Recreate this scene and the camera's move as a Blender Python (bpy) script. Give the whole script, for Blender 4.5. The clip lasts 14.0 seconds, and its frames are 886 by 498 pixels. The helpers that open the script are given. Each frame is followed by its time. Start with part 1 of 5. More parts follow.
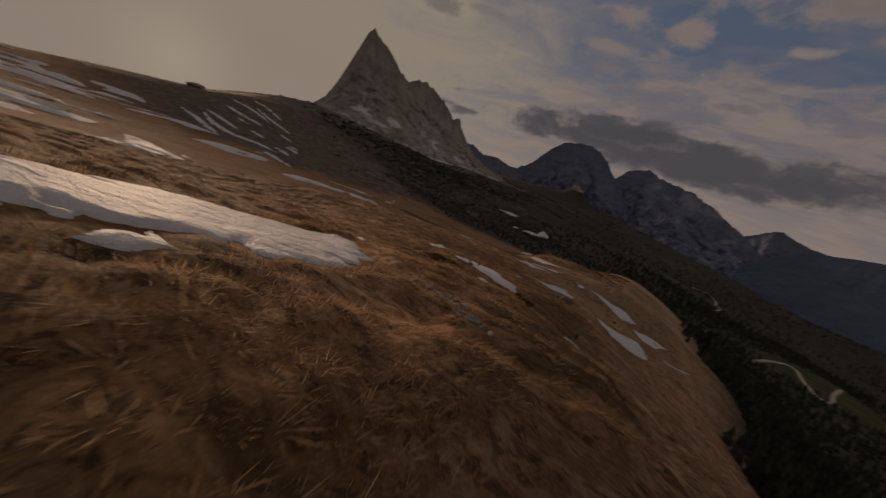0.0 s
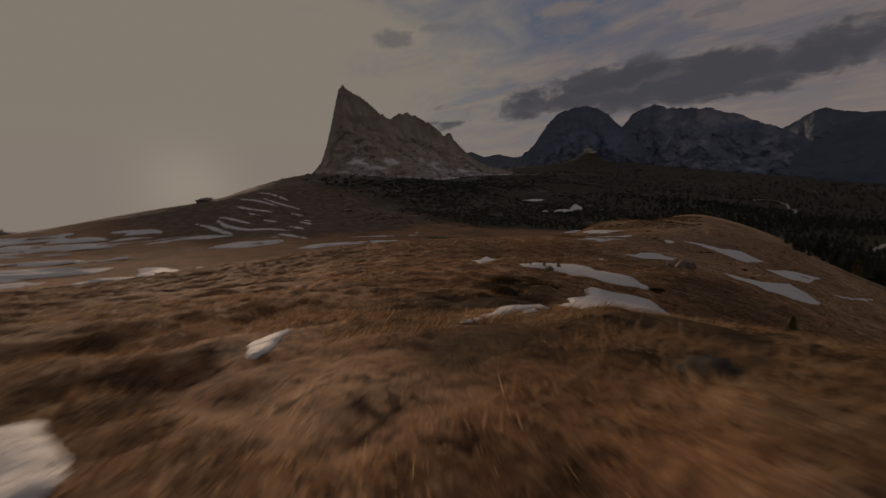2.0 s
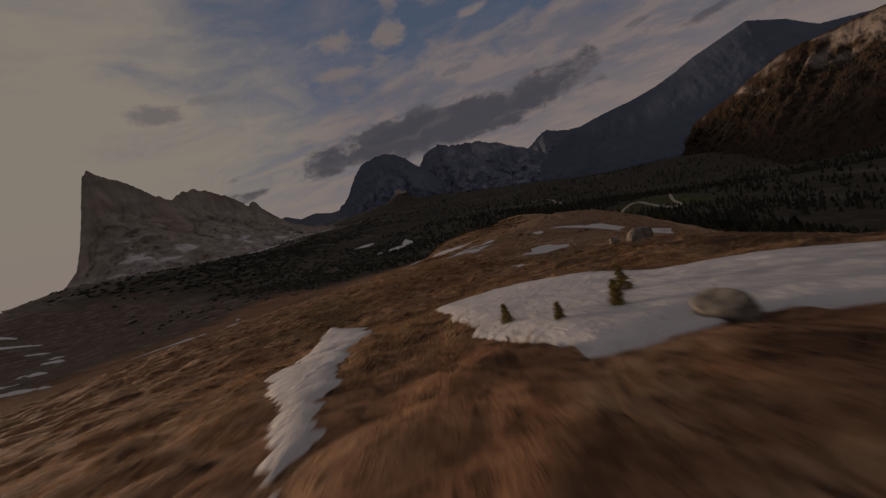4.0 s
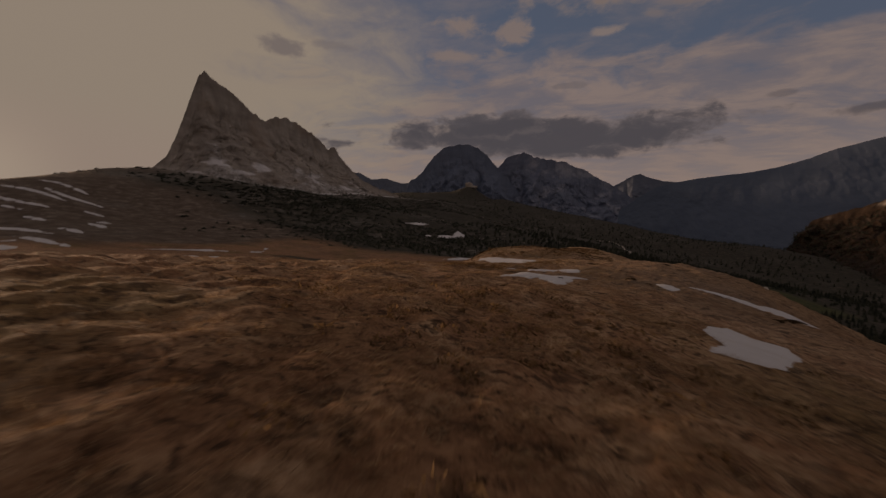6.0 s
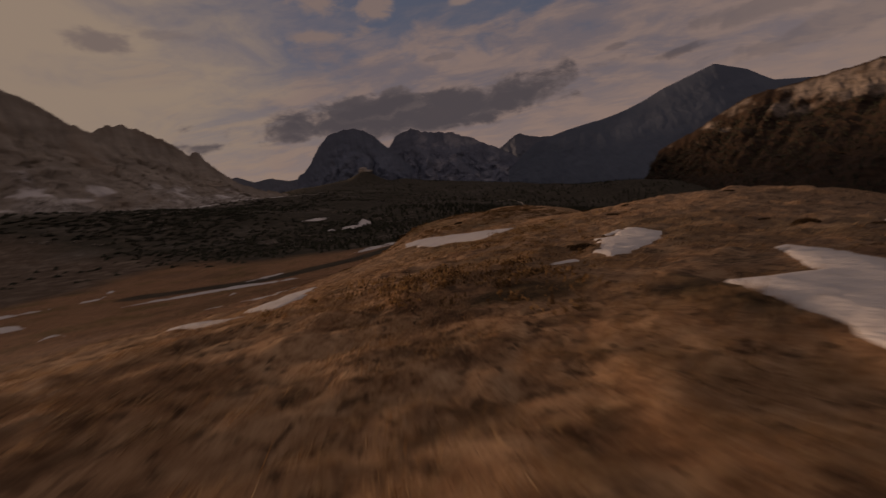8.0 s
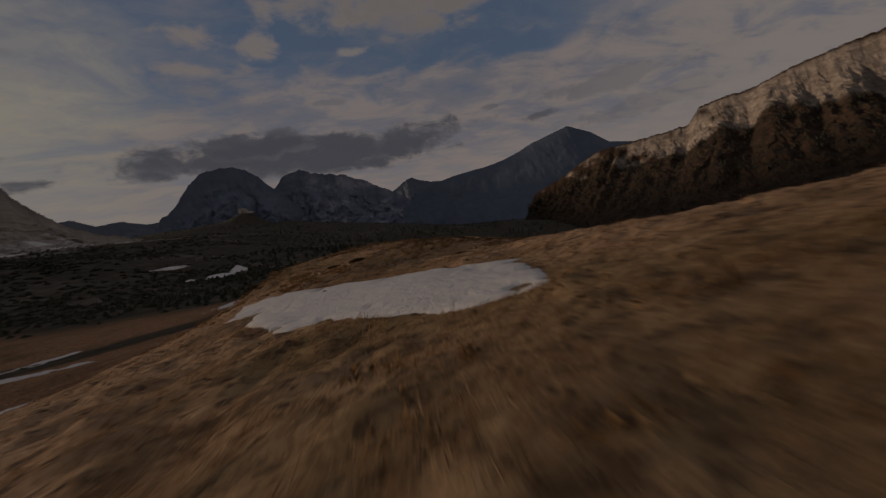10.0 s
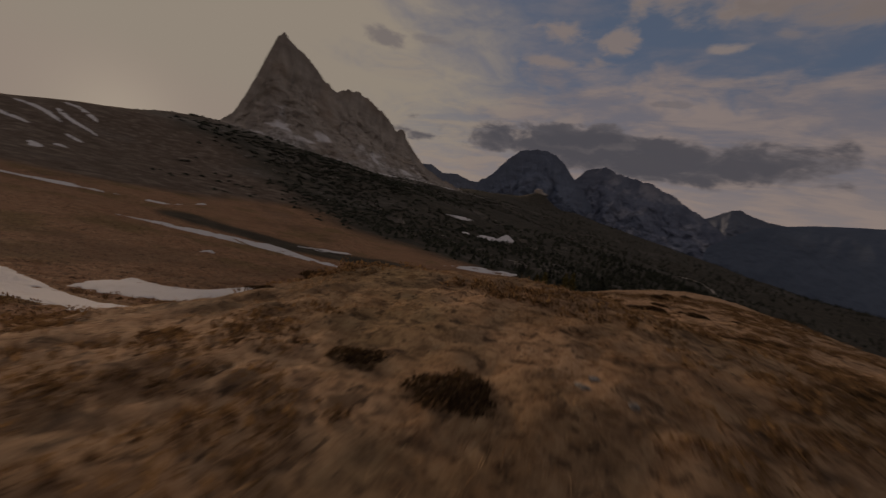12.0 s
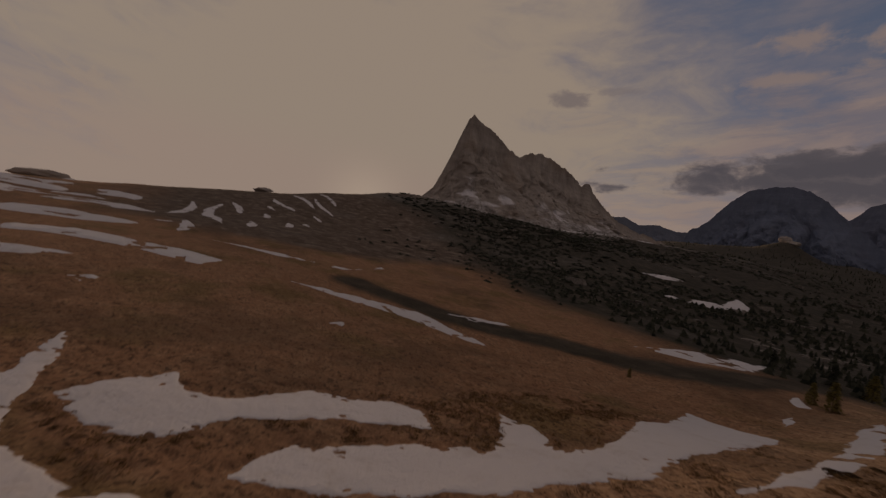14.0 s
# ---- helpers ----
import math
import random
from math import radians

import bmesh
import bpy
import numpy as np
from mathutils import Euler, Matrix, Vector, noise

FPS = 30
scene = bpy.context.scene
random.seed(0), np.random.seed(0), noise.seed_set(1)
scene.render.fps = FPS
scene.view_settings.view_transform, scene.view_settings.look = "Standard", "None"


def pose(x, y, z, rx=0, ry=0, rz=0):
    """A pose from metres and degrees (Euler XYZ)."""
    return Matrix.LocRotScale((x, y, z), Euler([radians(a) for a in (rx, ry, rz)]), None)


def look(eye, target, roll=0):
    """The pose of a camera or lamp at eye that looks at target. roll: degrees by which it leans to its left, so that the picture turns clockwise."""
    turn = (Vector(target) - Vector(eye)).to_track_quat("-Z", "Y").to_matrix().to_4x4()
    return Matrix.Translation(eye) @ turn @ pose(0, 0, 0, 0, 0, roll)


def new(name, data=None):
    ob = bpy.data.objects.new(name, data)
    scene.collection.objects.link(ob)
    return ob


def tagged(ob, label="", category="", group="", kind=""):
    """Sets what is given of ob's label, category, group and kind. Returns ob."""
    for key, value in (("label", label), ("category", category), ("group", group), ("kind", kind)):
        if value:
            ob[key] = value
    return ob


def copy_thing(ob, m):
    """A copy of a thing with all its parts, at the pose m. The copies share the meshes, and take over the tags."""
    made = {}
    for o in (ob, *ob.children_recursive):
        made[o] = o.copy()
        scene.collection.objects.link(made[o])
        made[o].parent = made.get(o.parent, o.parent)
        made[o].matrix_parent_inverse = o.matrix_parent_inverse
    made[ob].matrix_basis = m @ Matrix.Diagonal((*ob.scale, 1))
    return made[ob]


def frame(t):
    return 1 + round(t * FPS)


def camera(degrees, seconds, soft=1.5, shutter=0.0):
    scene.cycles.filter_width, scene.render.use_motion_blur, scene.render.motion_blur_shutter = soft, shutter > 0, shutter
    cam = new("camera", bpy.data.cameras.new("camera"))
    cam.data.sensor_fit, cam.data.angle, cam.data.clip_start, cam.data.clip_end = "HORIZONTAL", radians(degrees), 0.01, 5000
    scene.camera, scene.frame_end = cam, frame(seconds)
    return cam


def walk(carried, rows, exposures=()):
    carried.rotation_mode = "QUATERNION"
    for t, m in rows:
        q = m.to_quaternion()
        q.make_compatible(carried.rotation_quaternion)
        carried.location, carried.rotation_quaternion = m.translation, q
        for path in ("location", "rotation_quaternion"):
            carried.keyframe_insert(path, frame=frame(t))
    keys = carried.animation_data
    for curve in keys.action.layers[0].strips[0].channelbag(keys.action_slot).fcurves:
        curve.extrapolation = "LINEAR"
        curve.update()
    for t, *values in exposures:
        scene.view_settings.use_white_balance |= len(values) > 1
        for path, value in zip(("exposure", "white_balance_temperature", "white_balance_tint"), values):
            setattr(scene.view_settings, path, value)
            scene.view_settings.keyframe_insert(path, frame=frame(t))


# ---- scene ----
cam = camera(101.55, 14.0, soft=1.35, shutter=0.36)
PATH = (
    (0.00, pose(-0.00, 0.00, 0.00, 80.40, -18.81, 32.32)),
    (0.50, pose(-0.95, 2.54, -0.27, 76.17, -17.70, 43.02)),
    (1.00, pose(-2.51, 5.09, -0.71, 76.83, -12.01, 43.39)),
    (1.50, pose(-4.90, 8.21, -1.37, 79.79, -3.53, 40.47)),
    (2.00, pose(-7.42, 11.22, -1.93, 82.91, 3.13, 34.84)),
    (2.50, pose(-10.31, 14.94, -2.73, 85.13, 10.59, 26.59)),
    (3.00, pose(-12.89, 19.42, -3.31, 84.97, 16.04, 18.24)),
    (3.20, pose(-13.83, 21.52, -3.65, 84.50, 17.76, 15.13)),
    (3.62, pose(-15.60, 25.43, -4.15, 84.72, 19.72, 9.94)),
    (4.04, pose(-16.80, 29.34, -4.56, 85.76, 17.92, 7.69)),
    (4.46, pose(-17.65, 33.36, -4.91, 87.02, 13.82, 7.72)),
    (4.88, pose(-18.37, 37.58, -5.21, 87.90, 8.83, 9.39)),
    (5.30, pose(-19.18, 42.11, -5.50, 87.79, 4.41, 12.05)),
    (5.50, pose(-19.58, 44.36, -5.66, 87.87, 2.53, 13.31)),
    (6.00, pose(-20.72, 49.99, -5.97, 86.45, -1.71, 16.94)),
    (6.50, pose(-21.92, 55.26, -6.33, 83.03, -4.96, 20.99)),
    (7.00, pose(-23.71, 61.13, -6.70, 83.17, -1.57, 17.73)),
    (7.50, pose(-25.38, 66.24, -6.80, 83.12, 3.76, 11.06)),
    (8.00, pose(-27.24, 71.80, -7.16, 82.55, 9.42, 1.73)),
    (8.20, pose(-27.98, 74.11, -7.31, 82.13, 11.68, -2.56)),
    (8.62, pose(-28.99, 79.21, -7.74, 82.14, 15.06, -9.90)),
    (9.04, pose(-29.12, 84.89, -8.32, 83.06, 15.92, -15.11)),
    (9.46, pose(-28.65, 90.96, -8.91, 84.46, 14.60, -17.48)),
    (9.88, pose(-27.87, 97.20, -9.36, 85.89, 11.48, -16.28)),
    (10.30, pose(-27.07, 103.40, -9.52, 86.92, 6.90, -10.80)),
    (10.50, pose(-26.69, 106.30, -9.54, 87.64, 3.89, -7.23)),
    (11.00, pose(-25.89, 113.60, -9.47, 88.04, -1.76, 2.28)),
    (11.50, pose(-25.40, 121.25, -9.23, 87.58, -7.87, 14.45)),
    (12.00, pose(-25.17, 128.23, -8.45, 85.26, -11.32, 27.13)),
    (12.50, pose(-25.87, 134.33, -8.10, 83.27, -13.71, 39.29)),
    (13.00, pose(-27.40, 139.23, -7.72, 83.11, -15.00, 49.64)),
    (13.50, pose(-29.54, 143.20, -7.17, 85.71, -13.42, 54.35)),
    (14.00, pose(-32.13, 147.25, -6.12, 89.02, -9.66, 56.35)),
)
# the haze about the low sun warms and lifts the picture when the camera turns towards it
LIFT = ((0.0, 0.5, 7200, 19), (1.5, 0.40, 6800, 16), (2.5, 0.32, 6700, 17), (3.2, 0.40, 6700, 18), (5.5, 0.40, 6900, 19), (6.5, 0.66, 8100, 30), (7.5, 0.68, 8400, 33), (8.2, 0.44, 7600, 28), (10.3, 0.27, 6500, 13),
        (11.0, 0.30, 6400, 13), (11.5, 0.60, 6800, 16), (12.0, 0.64, 7000, 19), (13.0, 0.50, 6800, 19), (14.0, 0.58, 7400, 26))
walk(cam, PATH, LIFT)

# ---- sky and sun ----
SUN_AZIMUTH, SUN_HEIGHT = -69.5, 5.6          # degrees from +y towards +x; above the horizon


def heading(azimuth, height=0.0):
    a, h = radians(azimuth), radians(height)
    return Vector((math.sin(a) * math.cos(h), math.cos(a) * math.cos(h), math.sin(h)))


class Nodes:
    """Short hand for building node trees."""

    def __init__(self, tree):
        self.tree = tree
        tree.nodes.clear()

    def add(self, kind, **inputs):
        node = self.tree.nodes.new(kind)
        self.plug(node, **inputs)
        return node

    def plug(self, node, **inputs):
        for key, value in inputs.items():
            name = key.replace("_", " ")
            socket = node.inputs[int(key[1:])] if key[0] == "i" and key[1:].isdigit() else node.inputs[name]
            if isinstance(value, bpy.types.NodeSocket):
                self.tree.links.new(value, socket)
            else:
                socket.default_value = value

    def math(self, op, a, b=0.0, c=0.0):
        node = self.add("ShaderNodeMath", i0=a, i1=b, i2=c)
        node.operation = op
        return node.outputs[0]

    def vec(self, op, a, b):
        node = self.add("ShaderNodeVectorMath", i0=a, i1=b)
        node.operation = op
        return node.outputs["Value"] if op in ("DOT_PRODUCT", "LENGTH", "DISTANCE") else node.outputs[0]

    def noise(self, vector, scale, detail=4.0, rough=0.55, distort=0.0):
        return self.add("ShaderNodeTexNoise", Vector=vector, Scale=scale, Detail=detail, Roughness=rough, Distortion=distort).outputs["Fac"]

    def ramp(self, fac, stops, mode="LINEAR"):
        node = self.add("ShaderNodeValToRGB", Fac=fac)
        band = node.color_ramp
        band.interpolation = mode
        while len(band.elements) < len(stops):
            band.elements.new(0.5)
        for e, (p, c) in zip(band.elements, stops):
            e.position, e.color = p, (*c, 1) if len(c) == 3 else c
        return node.outputs["Color"]

    def mix(self, fac, a, b, mode="MIX"):
        node = self.add("ShaderNodeMix")
        node.data_type, node.blend_type = "RGBA", mode
        for socket, value in ((node.inputs[0], fac), (node.inputs[6], a), (node.inputs[7], b)):
            if isinstance(value, bpy.types.NodeSocket):
                self.tree.links.new(value, socket)
            else:
                socket.default_value = (*value, 1) if isinstance(value, tuple) and len(value) == 3 else value
        return node.outputs[2]

    def span(self, value, lo, hi, smooth=True):
        node = self.add("ShaderNodeMapRange")
        node.interpolation_type = "SMOOTHSTEP" if smooth else "LINEAR"
        self.plug(node, Value=value, From_Min=lo, From_Max=hi)
        return node.outputs[0]


world = bpy.data.worlds.new("evening_sky")
scene.world = world
world.use_nodes = True
w = Nodes(world.node_tree)
way = w.add("ShaderNodeTexCoord").outputs["Generated"]
air = w.add("ShaderNodeTexSky")
air.sky_type, air.sun_disc, air.sun_elevation, air.sun_rotation = "NISHITA", False, radians(SUN_HEIGHT), radians(SUN_AZIMUTH)
air.altitude, air.air_density, air.dust_density = 2200, 1.0, 0.6
sky = air.outputs["Color"]
blue = w.mix(1.0, sky, (0.50, 0.62, 0.90), "MULTIPLY")
blue = w.mix(0.80, blue, (0.44, 0.60, 0.80))
split = w.add("ShaderNodeSeparateXYZ", Vector=way)
height = split.outputs["Z"]
up = w.math("MAXIMUM", height, 0.02)
# cloud deck: the view direction carried up to a flat layer
flat = w.add("ShaderNodeCombineXYZ", X=w.math("DIVIDE", split.outputs["X"], w.math("ADD", up, 0.16)),
             Y=w.math("DIVIDE", split.outputs["Y"], w.math("ADD", up, 0.16)), Z=0.0).outputs[0]
stretched = w.vec("MULTIPLY", flat, (0.55, 1.0, 1.0))
high = w.noise(stretched, 1.25, 6.0, 0.60, 0.5)
fine = w.noise(stretched, 4.2, 7.0, 0.64, 0.4)
lumpy = w.noise(w.vec("MULTIPLY", way, (1.0, 1.0, 2.6)), 5.5, 8.0, 0.60, 0.5)
wisps = w.math("MULTIPLY", w.span(w.math("ADD", w.math("MULTIPLY", high, 0.6), w.math("MULTIPLY", fine, 0.4)), 0.46, 0.64), 0.55)
sunward = w.vec("DOT_PRODUCT", way, tuple(heading(SUN_AZIMUTH, SUN_HEIGHT)))
near_sun = w.span(w.math("ADD", sunward, w.math("MULTIPLY", w.math("SUBTRACT", lumpy, 0.5), 0.45)), 0.52, 0.88)
deck = w.math("SUBTRACT", 1.0, w.span(w.math("ADD", height, w.math("MULTIPLY", w.math("SUBTRACT", lumpy, 0.5), 0.34)), 0.335, 0.43))
deck = w.math("MULTIPLY", deck, w.math("ADD", 0.62, w.math("MULTIPLY", w.span(fine, 0.36, 0.60), 0.38)))
veil_colour = w.mix(near_sun, w.mix(w.span(fine, 0.35, 0.65), (1.00, 0.91, 0.93), (1.26, 1.11, 1.06)), (1.56, 1.44, 1.18))
veil = w.math("MAXIMUM", wisps, w.math("MAXIMUM", deck, near_sun))
above = w.mix(veil, blue, veil_colour)
warm_low = w.mix(w.math("MULTIPLY", w.math("SUBTRACT", 1.0, w.span(height, 0.10, 0.26)), 0.5), above, (1.62, 1.36, 1.18))


def bank(colour_in, azimuth, height, wide, tall, strength, colour, rim, seed, scale=9.0, soft=0.45, rag=3.0):
    """One bank of cloud with ragged edges that thin to a paler rim, at a place in the sky."""
    centre = heading(azimuth, height)
    side = heading(azimuth + 90)
    a = w.math("DIVIDE", w.vec("DOT_PRODUCT", way, tuple(side)), math.sin(radians(wide)))
    b = w.math("DIVIDE", w.math("SUBTRACT", split.outputs["Z"], centre.z), math.sin(radians(tall)) * math.cos(radians(height)))
    ahead = w.span(w.vec("DOT_PRODUCT", way, tuple(centre)), 0.2, 0.4)
    r = w.math("SQRT", w.math("ADD", w.math("MULTIPLY", a, a), w.math("MULTIPLY", b, b)))
    ragged = w.noise(w.vec("ADD", w.vec("MULTIPLY", way, (1.0, 1.0, 1.9)), (seed, seed * 0.7, 0)), scale, 8.0, 0.60, 0.3)
    body = w.math("SUBTRACT", w.math("ADD", 1.0, w.math("MULTIPLY", w.math("SUBTRACT", ragged, 0.5), rag)), r)
    mask = w.math("MULTIPLY", w.math("MULTIPLY", w.span(body, -0.05, soft), ahead), strength)
    tone = w.mix(w.span(w.math("ADD", body, w.math("MULTIPLY", w.math("SUBTRACT", fine, 0.5), 1.0)), -0.1, 0.55), rim, colour)
    return w.mix(mask, colour_in, tone)


GREY, PALE_GREY, LIT, TAN = (0.385, 0.40, 0.47), (0.70, 0.67, 0.70), (1.42, 1.22, 1.07), (0.98, 0.87, 0.82)
covered = bank(warm_low, 20, 32.5, 21, 6.2, 0.95, TAN, (1.28, 1.12, 1.02), 6.0, 7.0, rag=2.4)
covered = bank(covered, -15.2, 28.0, 3.4, 1.6, 0.85, (1.22, 1.06, 0.98), LIT, 5.0, 14.0, 0.7)
covered = bank(covered, -7.6, 27.3, 2.6, 1.8, 0.85, (1.22, 1.06, 0.98), LIT, 5.6, 14.0, 0.7)
covered = bank(covered, -14.5, 24.6, 6.5, 1.0, 0.75, (1.22, 1.06, 0.98), LIT, 8.3, 14.0, 0.7)
covered = bank(covered, 6, 26.2, 2.4, 0.7, 0.7, LIT, LIT, 8.0, 14.0, 0.7)
covered = bank(covered, 45, 14.9, 10, 1.5, 0.65, (0.70, 0.69, 0.75), PALE_GREY, 7.0)
covered = bank(covered, 47, 11.0, 12, 1.6, 0.55, (0.66, 0.66, 0.74), PALE_GREY, 7.7)
covered = bank(covered, 32.5, 13.2, 5, 0.8, 0.7, GREY, PALE_GREY, 9.0, 12.0, 0.7)
covered = bank(covered, 25.4, 16.0, 2.2, 0.5, 0.4, GREY, PALE_GREY, 9.5)
covered = bank(covered, 0.5, 20.3, 2.6, 0.45, 0.4, (0.66, 0.65, 0.70), PALE_GREY, 10.1)
covered = bank(covered, -1.5, 13.6, 26, 3.1, 0.97, GREY, PALE_GREY, 1.0, 11.0, 0.35, rag=1.9)
covered = bank(covered, -10, 15.4, 9, 2.0, 0.9, GREY, PALE_GREY, 1.6, 11.0, 0.35, rag=2.6)
covered = bank(covered, -33.5, 11.9, 3.6, 0.8, 0.85, GREY, PALE_GREY, 3.0, 12.0)
covered = bank(covered, -40.8, 23.2, 3.0, 1.2, 0.75, (0.80, 0.76, 0.79), (1.1, 1.02, 0.98), 4.0, 14.0, 0.7)
covered = bank(covered, -34.5, 24.4, 3.4, 0.7, 0.5, (0.86, 0.84, 0.88), (1.1, 1.02, 0.98), 4.7, 14.0, 0.7)
# broken cloud, unseen overhead and east, lit from the west, added to brighten land
overhead_fill = w.math("MULTIPLY", w.span(w.math("ADD", height, w.math("MULTIPLY", w.math("SUBTRACT", high, 0.5), 0.5)), 0.60, 0.74), w.span(fine, 0.30, 0.52))
covered = w.mix(w.math("MULTIPLY", overhead_fill, 0.9), covered, w.mix(w.span(lumpy, 0.4, 0.6), (1.35, 1.22, 1.16), (1.75, 1.55, 1.40)))
east_fill = w.math("MULTIPLY", w.span(w.vec("DOT_PRODUCT", way, tuple(heading(SUN_AZIMUTH + 180, 10))), 0.25, 0.70), w.span(fine, 0.34, 0.54))
covered = w.mix(w.math("MULTIPLY", east_fill, 0.9), covered, (1.35, 1.20, 1.10))
low_sun = w.vec("DOT_PRODUCT", way, tuple(heading(SUN_AZIMUTH, 4.0)))
aureole = w.math("POWER", w.span(low_sun, 0.95, 1.0, False), 12.0)
covered = w.mix(aureole, covered, (1.95, 1.76, 1.42))
w.add("ShaderNodeOutputWorld", Surface=w.add("ShaderNodeBackground", Color=covered, Strength=0.105).outputs[0])

sun = new("sun", bpy.data.lights.new("sun", "SUN"))
sun.data.energy, sun.data.angle, sun.data.color = 1.9, radians(6.0), (1.0, 0.74, 0.50)
sun.matrix_world = look(tuple(heading(SUN_AZIMUTH, SUN_HEIGHT) * 100), (0, 0, 0))


# ---- shape of the land ----
def lattice(ix, iy, iz, seed):
    """Pseudo-random values in 0..1 on whole-number lattice points."""
    h = (ix * 374761393 + iy * 668265263 + iz * 2147483647 + seed * 974711) & 0xFFFFFFFF
    h = ((h ^ (h >> 13)) * 1274126177) & 0xFFFFFFFF
    h = ((h ^ (h >> 16)) * 2246822519) & 0xFFFFFFFF
    return ((h ^ (h >> 15)) & 0xFFFFFF) / float(0xFFFFFF)


def soft_noise(x, y, z=0.0, seed=0):
    """Smooth value noise in -1..1 for arrays."""
    x, y, z = np.broadcast_arrays(np.asarray(x, float), np.asarray(y, float), np.asarray(z, float))
    ix, iy, iz = (np.floor(a).astype(np.int64) for a in (x, y, z))
    fx, fy, fz = x - ix, y - iy, z - iz
    fx, fy, fz = (a * a * a * (a * (a * 6 - 15) + 10) for a in (fx, fy, fz))
    out = 0.0
    for cx in (0, 1):
        for cy in (0, 1):
            for cz in (0, 1):
                w = (fx if cx else 1 - fx) * (fy if cy else 1 - fy) * (fz if cz else 1 - fz)
                out = out + w * lattice(ix + cx, iy + cy, iz + cz, seed)
    return out * 2 - 1


def layered(x, y, size, octaves=4, seed=0, z=0.0, gain=0.5):
    """Fractal noise: the largest lumps are about size metres wide."""
    out, amp, total = 0.0, 1.0, 0.0
    for k in range(octaves):
        s = 2.03 ** k / size
        out = out + amp * soft_noise(np.asarray(x) * s + 17.3 * k, np.asarray(y) * s - 9.1 * k, np.asarray(z) * s, seed + k)
        total += amp
        amp *= gain
    return out / total


# spot heights (x, y, z) of the land, as on a map
CREST = ((4, -14, -1.6), (0, 0, -2.2), (-4.2, 8.2, -2.38), (-7, 9, -2.8), (-8, 15, -3.4), (-11, 20, -4.7), (-16, 29, -5.4), (-18, 45, -8.2), (-18, 63, -9.2),
         (-23, 76, -9.3), (-27, 81, -9.2), (-25, 106, -11.2), (-29, 120, -12.0), (-27, 134, -11.1), (-30.6, 139.8, -10.85), (-33.5, 140.7, -10.95), (-32.2, 147.5, -11.2), (-26.2, 138.7, -10.5), (-22, 140, -10.2), (-19, 137.5, -10.9), (-14.3, 142.5, -11.7), (-25, 150, -11.6), (-17, 185, -12.8), (-9, 216, -13.1),
         (12, -40, 1.0), (-35, -60, 2.0))
RIGHT_FLANK = ((-4, 17, -4.0), (-9, 36, -7.5), (-8, 54, -9.7), (-15, 60, -10.1), (-11, 26, -5.9), (-8, 23, -5.5), (-4, 30, -8.2), (-14, 72, -10.5), (-9, 72, -11.4), (-4, 77, -11.9), (2, 84, -14.6), (6, 72, -16.4),
               (6, 79, -15.9), (-18, 89, -10.1), (-12, 88, -10.2), (-4, 94, -10.4), (-14, 121.5, -11.5), (-10, 117, -11.6), (-14, 128, -12.1), (-4, 126, -13.2), (3, 104, -11.8), (3, 122, -13.5), (3, 139, -15.3), (3, 157, -15.2), (3, 174, -14.4), (14, 110, -18), (15, 142, -21), (15, 172, -21), (14, 40, -17),
               (12, 12, -9), (40, 60, -34), (45, 120, -33), (40, 200, -33), (25, 250, -32), (60, 0, -34))
LEFT_FLANK = ((-9, 9.6, -3.1), (-24, 38, -7.0), (-29, 74, -8.9), (-35, 122, -12.7), (-35, 129, -12.7), (-54, 58, -8.2), (-45, 95, -12.5), (-30, 14, -5.5),
              (-38.5, 143, -12.3), (-43, 141.5, -16.5), (-40, 148, -16.2), (-48, 150.5, -19.3), (-47.5, 144.5, -18.1), (-53, 141.5, -18.6), (-95, 43, -14.1), (-127, 55, -18.0), (-63, 141, -19.5), (-53, 164, -19.8), (-54, 171, -20.4), (-44, 209, -22.5),
              (-90, 203, -25.9), (-83, 251, -25.5), (-63, 286, -26.4), (-134, 153, -19.6), (-75, 100, -16.0), (-60, 0, -7))
UPLAND = ((-259, 148, -14), (-300, 134, -13.6), (-240, 40, -17), (-478, 34, -9), (-485, 124, 5), (-480, 180, 13), (-474, 235, 21), (-464, 271, 28),
          (-520, 365, 46), (-590, 430, 66), (-330, 300, 0), (-200, 300, -18), (-620, 505, 62), (-470, 560, 54), (-455, 845, 62), (-415, 975, 67),
          (-250, 480, 8), (-560, 100, -10), (-620, 200, 0), (-900, 300, -20), (-300, -150, -10), (-600, -300, -10))
FOREST = ((-477, 2024, 200), (-220, 1890, 118), (105, 1795, 55), (245, 1677, 20), (395, 1540, -22), (545, 1380, -40), (-250, 800, 22), (-100, 450, -24),
          (135, 904, -47), (90, 374, -50), (150, 477, -52), (130, 357, -53), (300, 300, -85), (420, 700, -95), (250, 0, -80), (250, -300, -70),
          (700, 900, -90), (-600, 1500, 110), (0, 1300, 10), (700, 200, -90))
RIM = ((-3000, 0, -60), (3000, 0, -150), (0, 4000, -200), (0, -3000, -40), (4000, 4000, -200), (-4000, 4000, -100), (-4000, -4000, -80), (4000, -4000, -150),
       (900, 2500, -180), (-1500, 1200, -20))
SPOTS = np.array(CREST + RIGHT_FLANK + LEFT_FLANK + UPLAND + FOREST + RIM, float)


def plate(d2):
    return 0.5 * d2 * np.log(d2 + 1e-9)


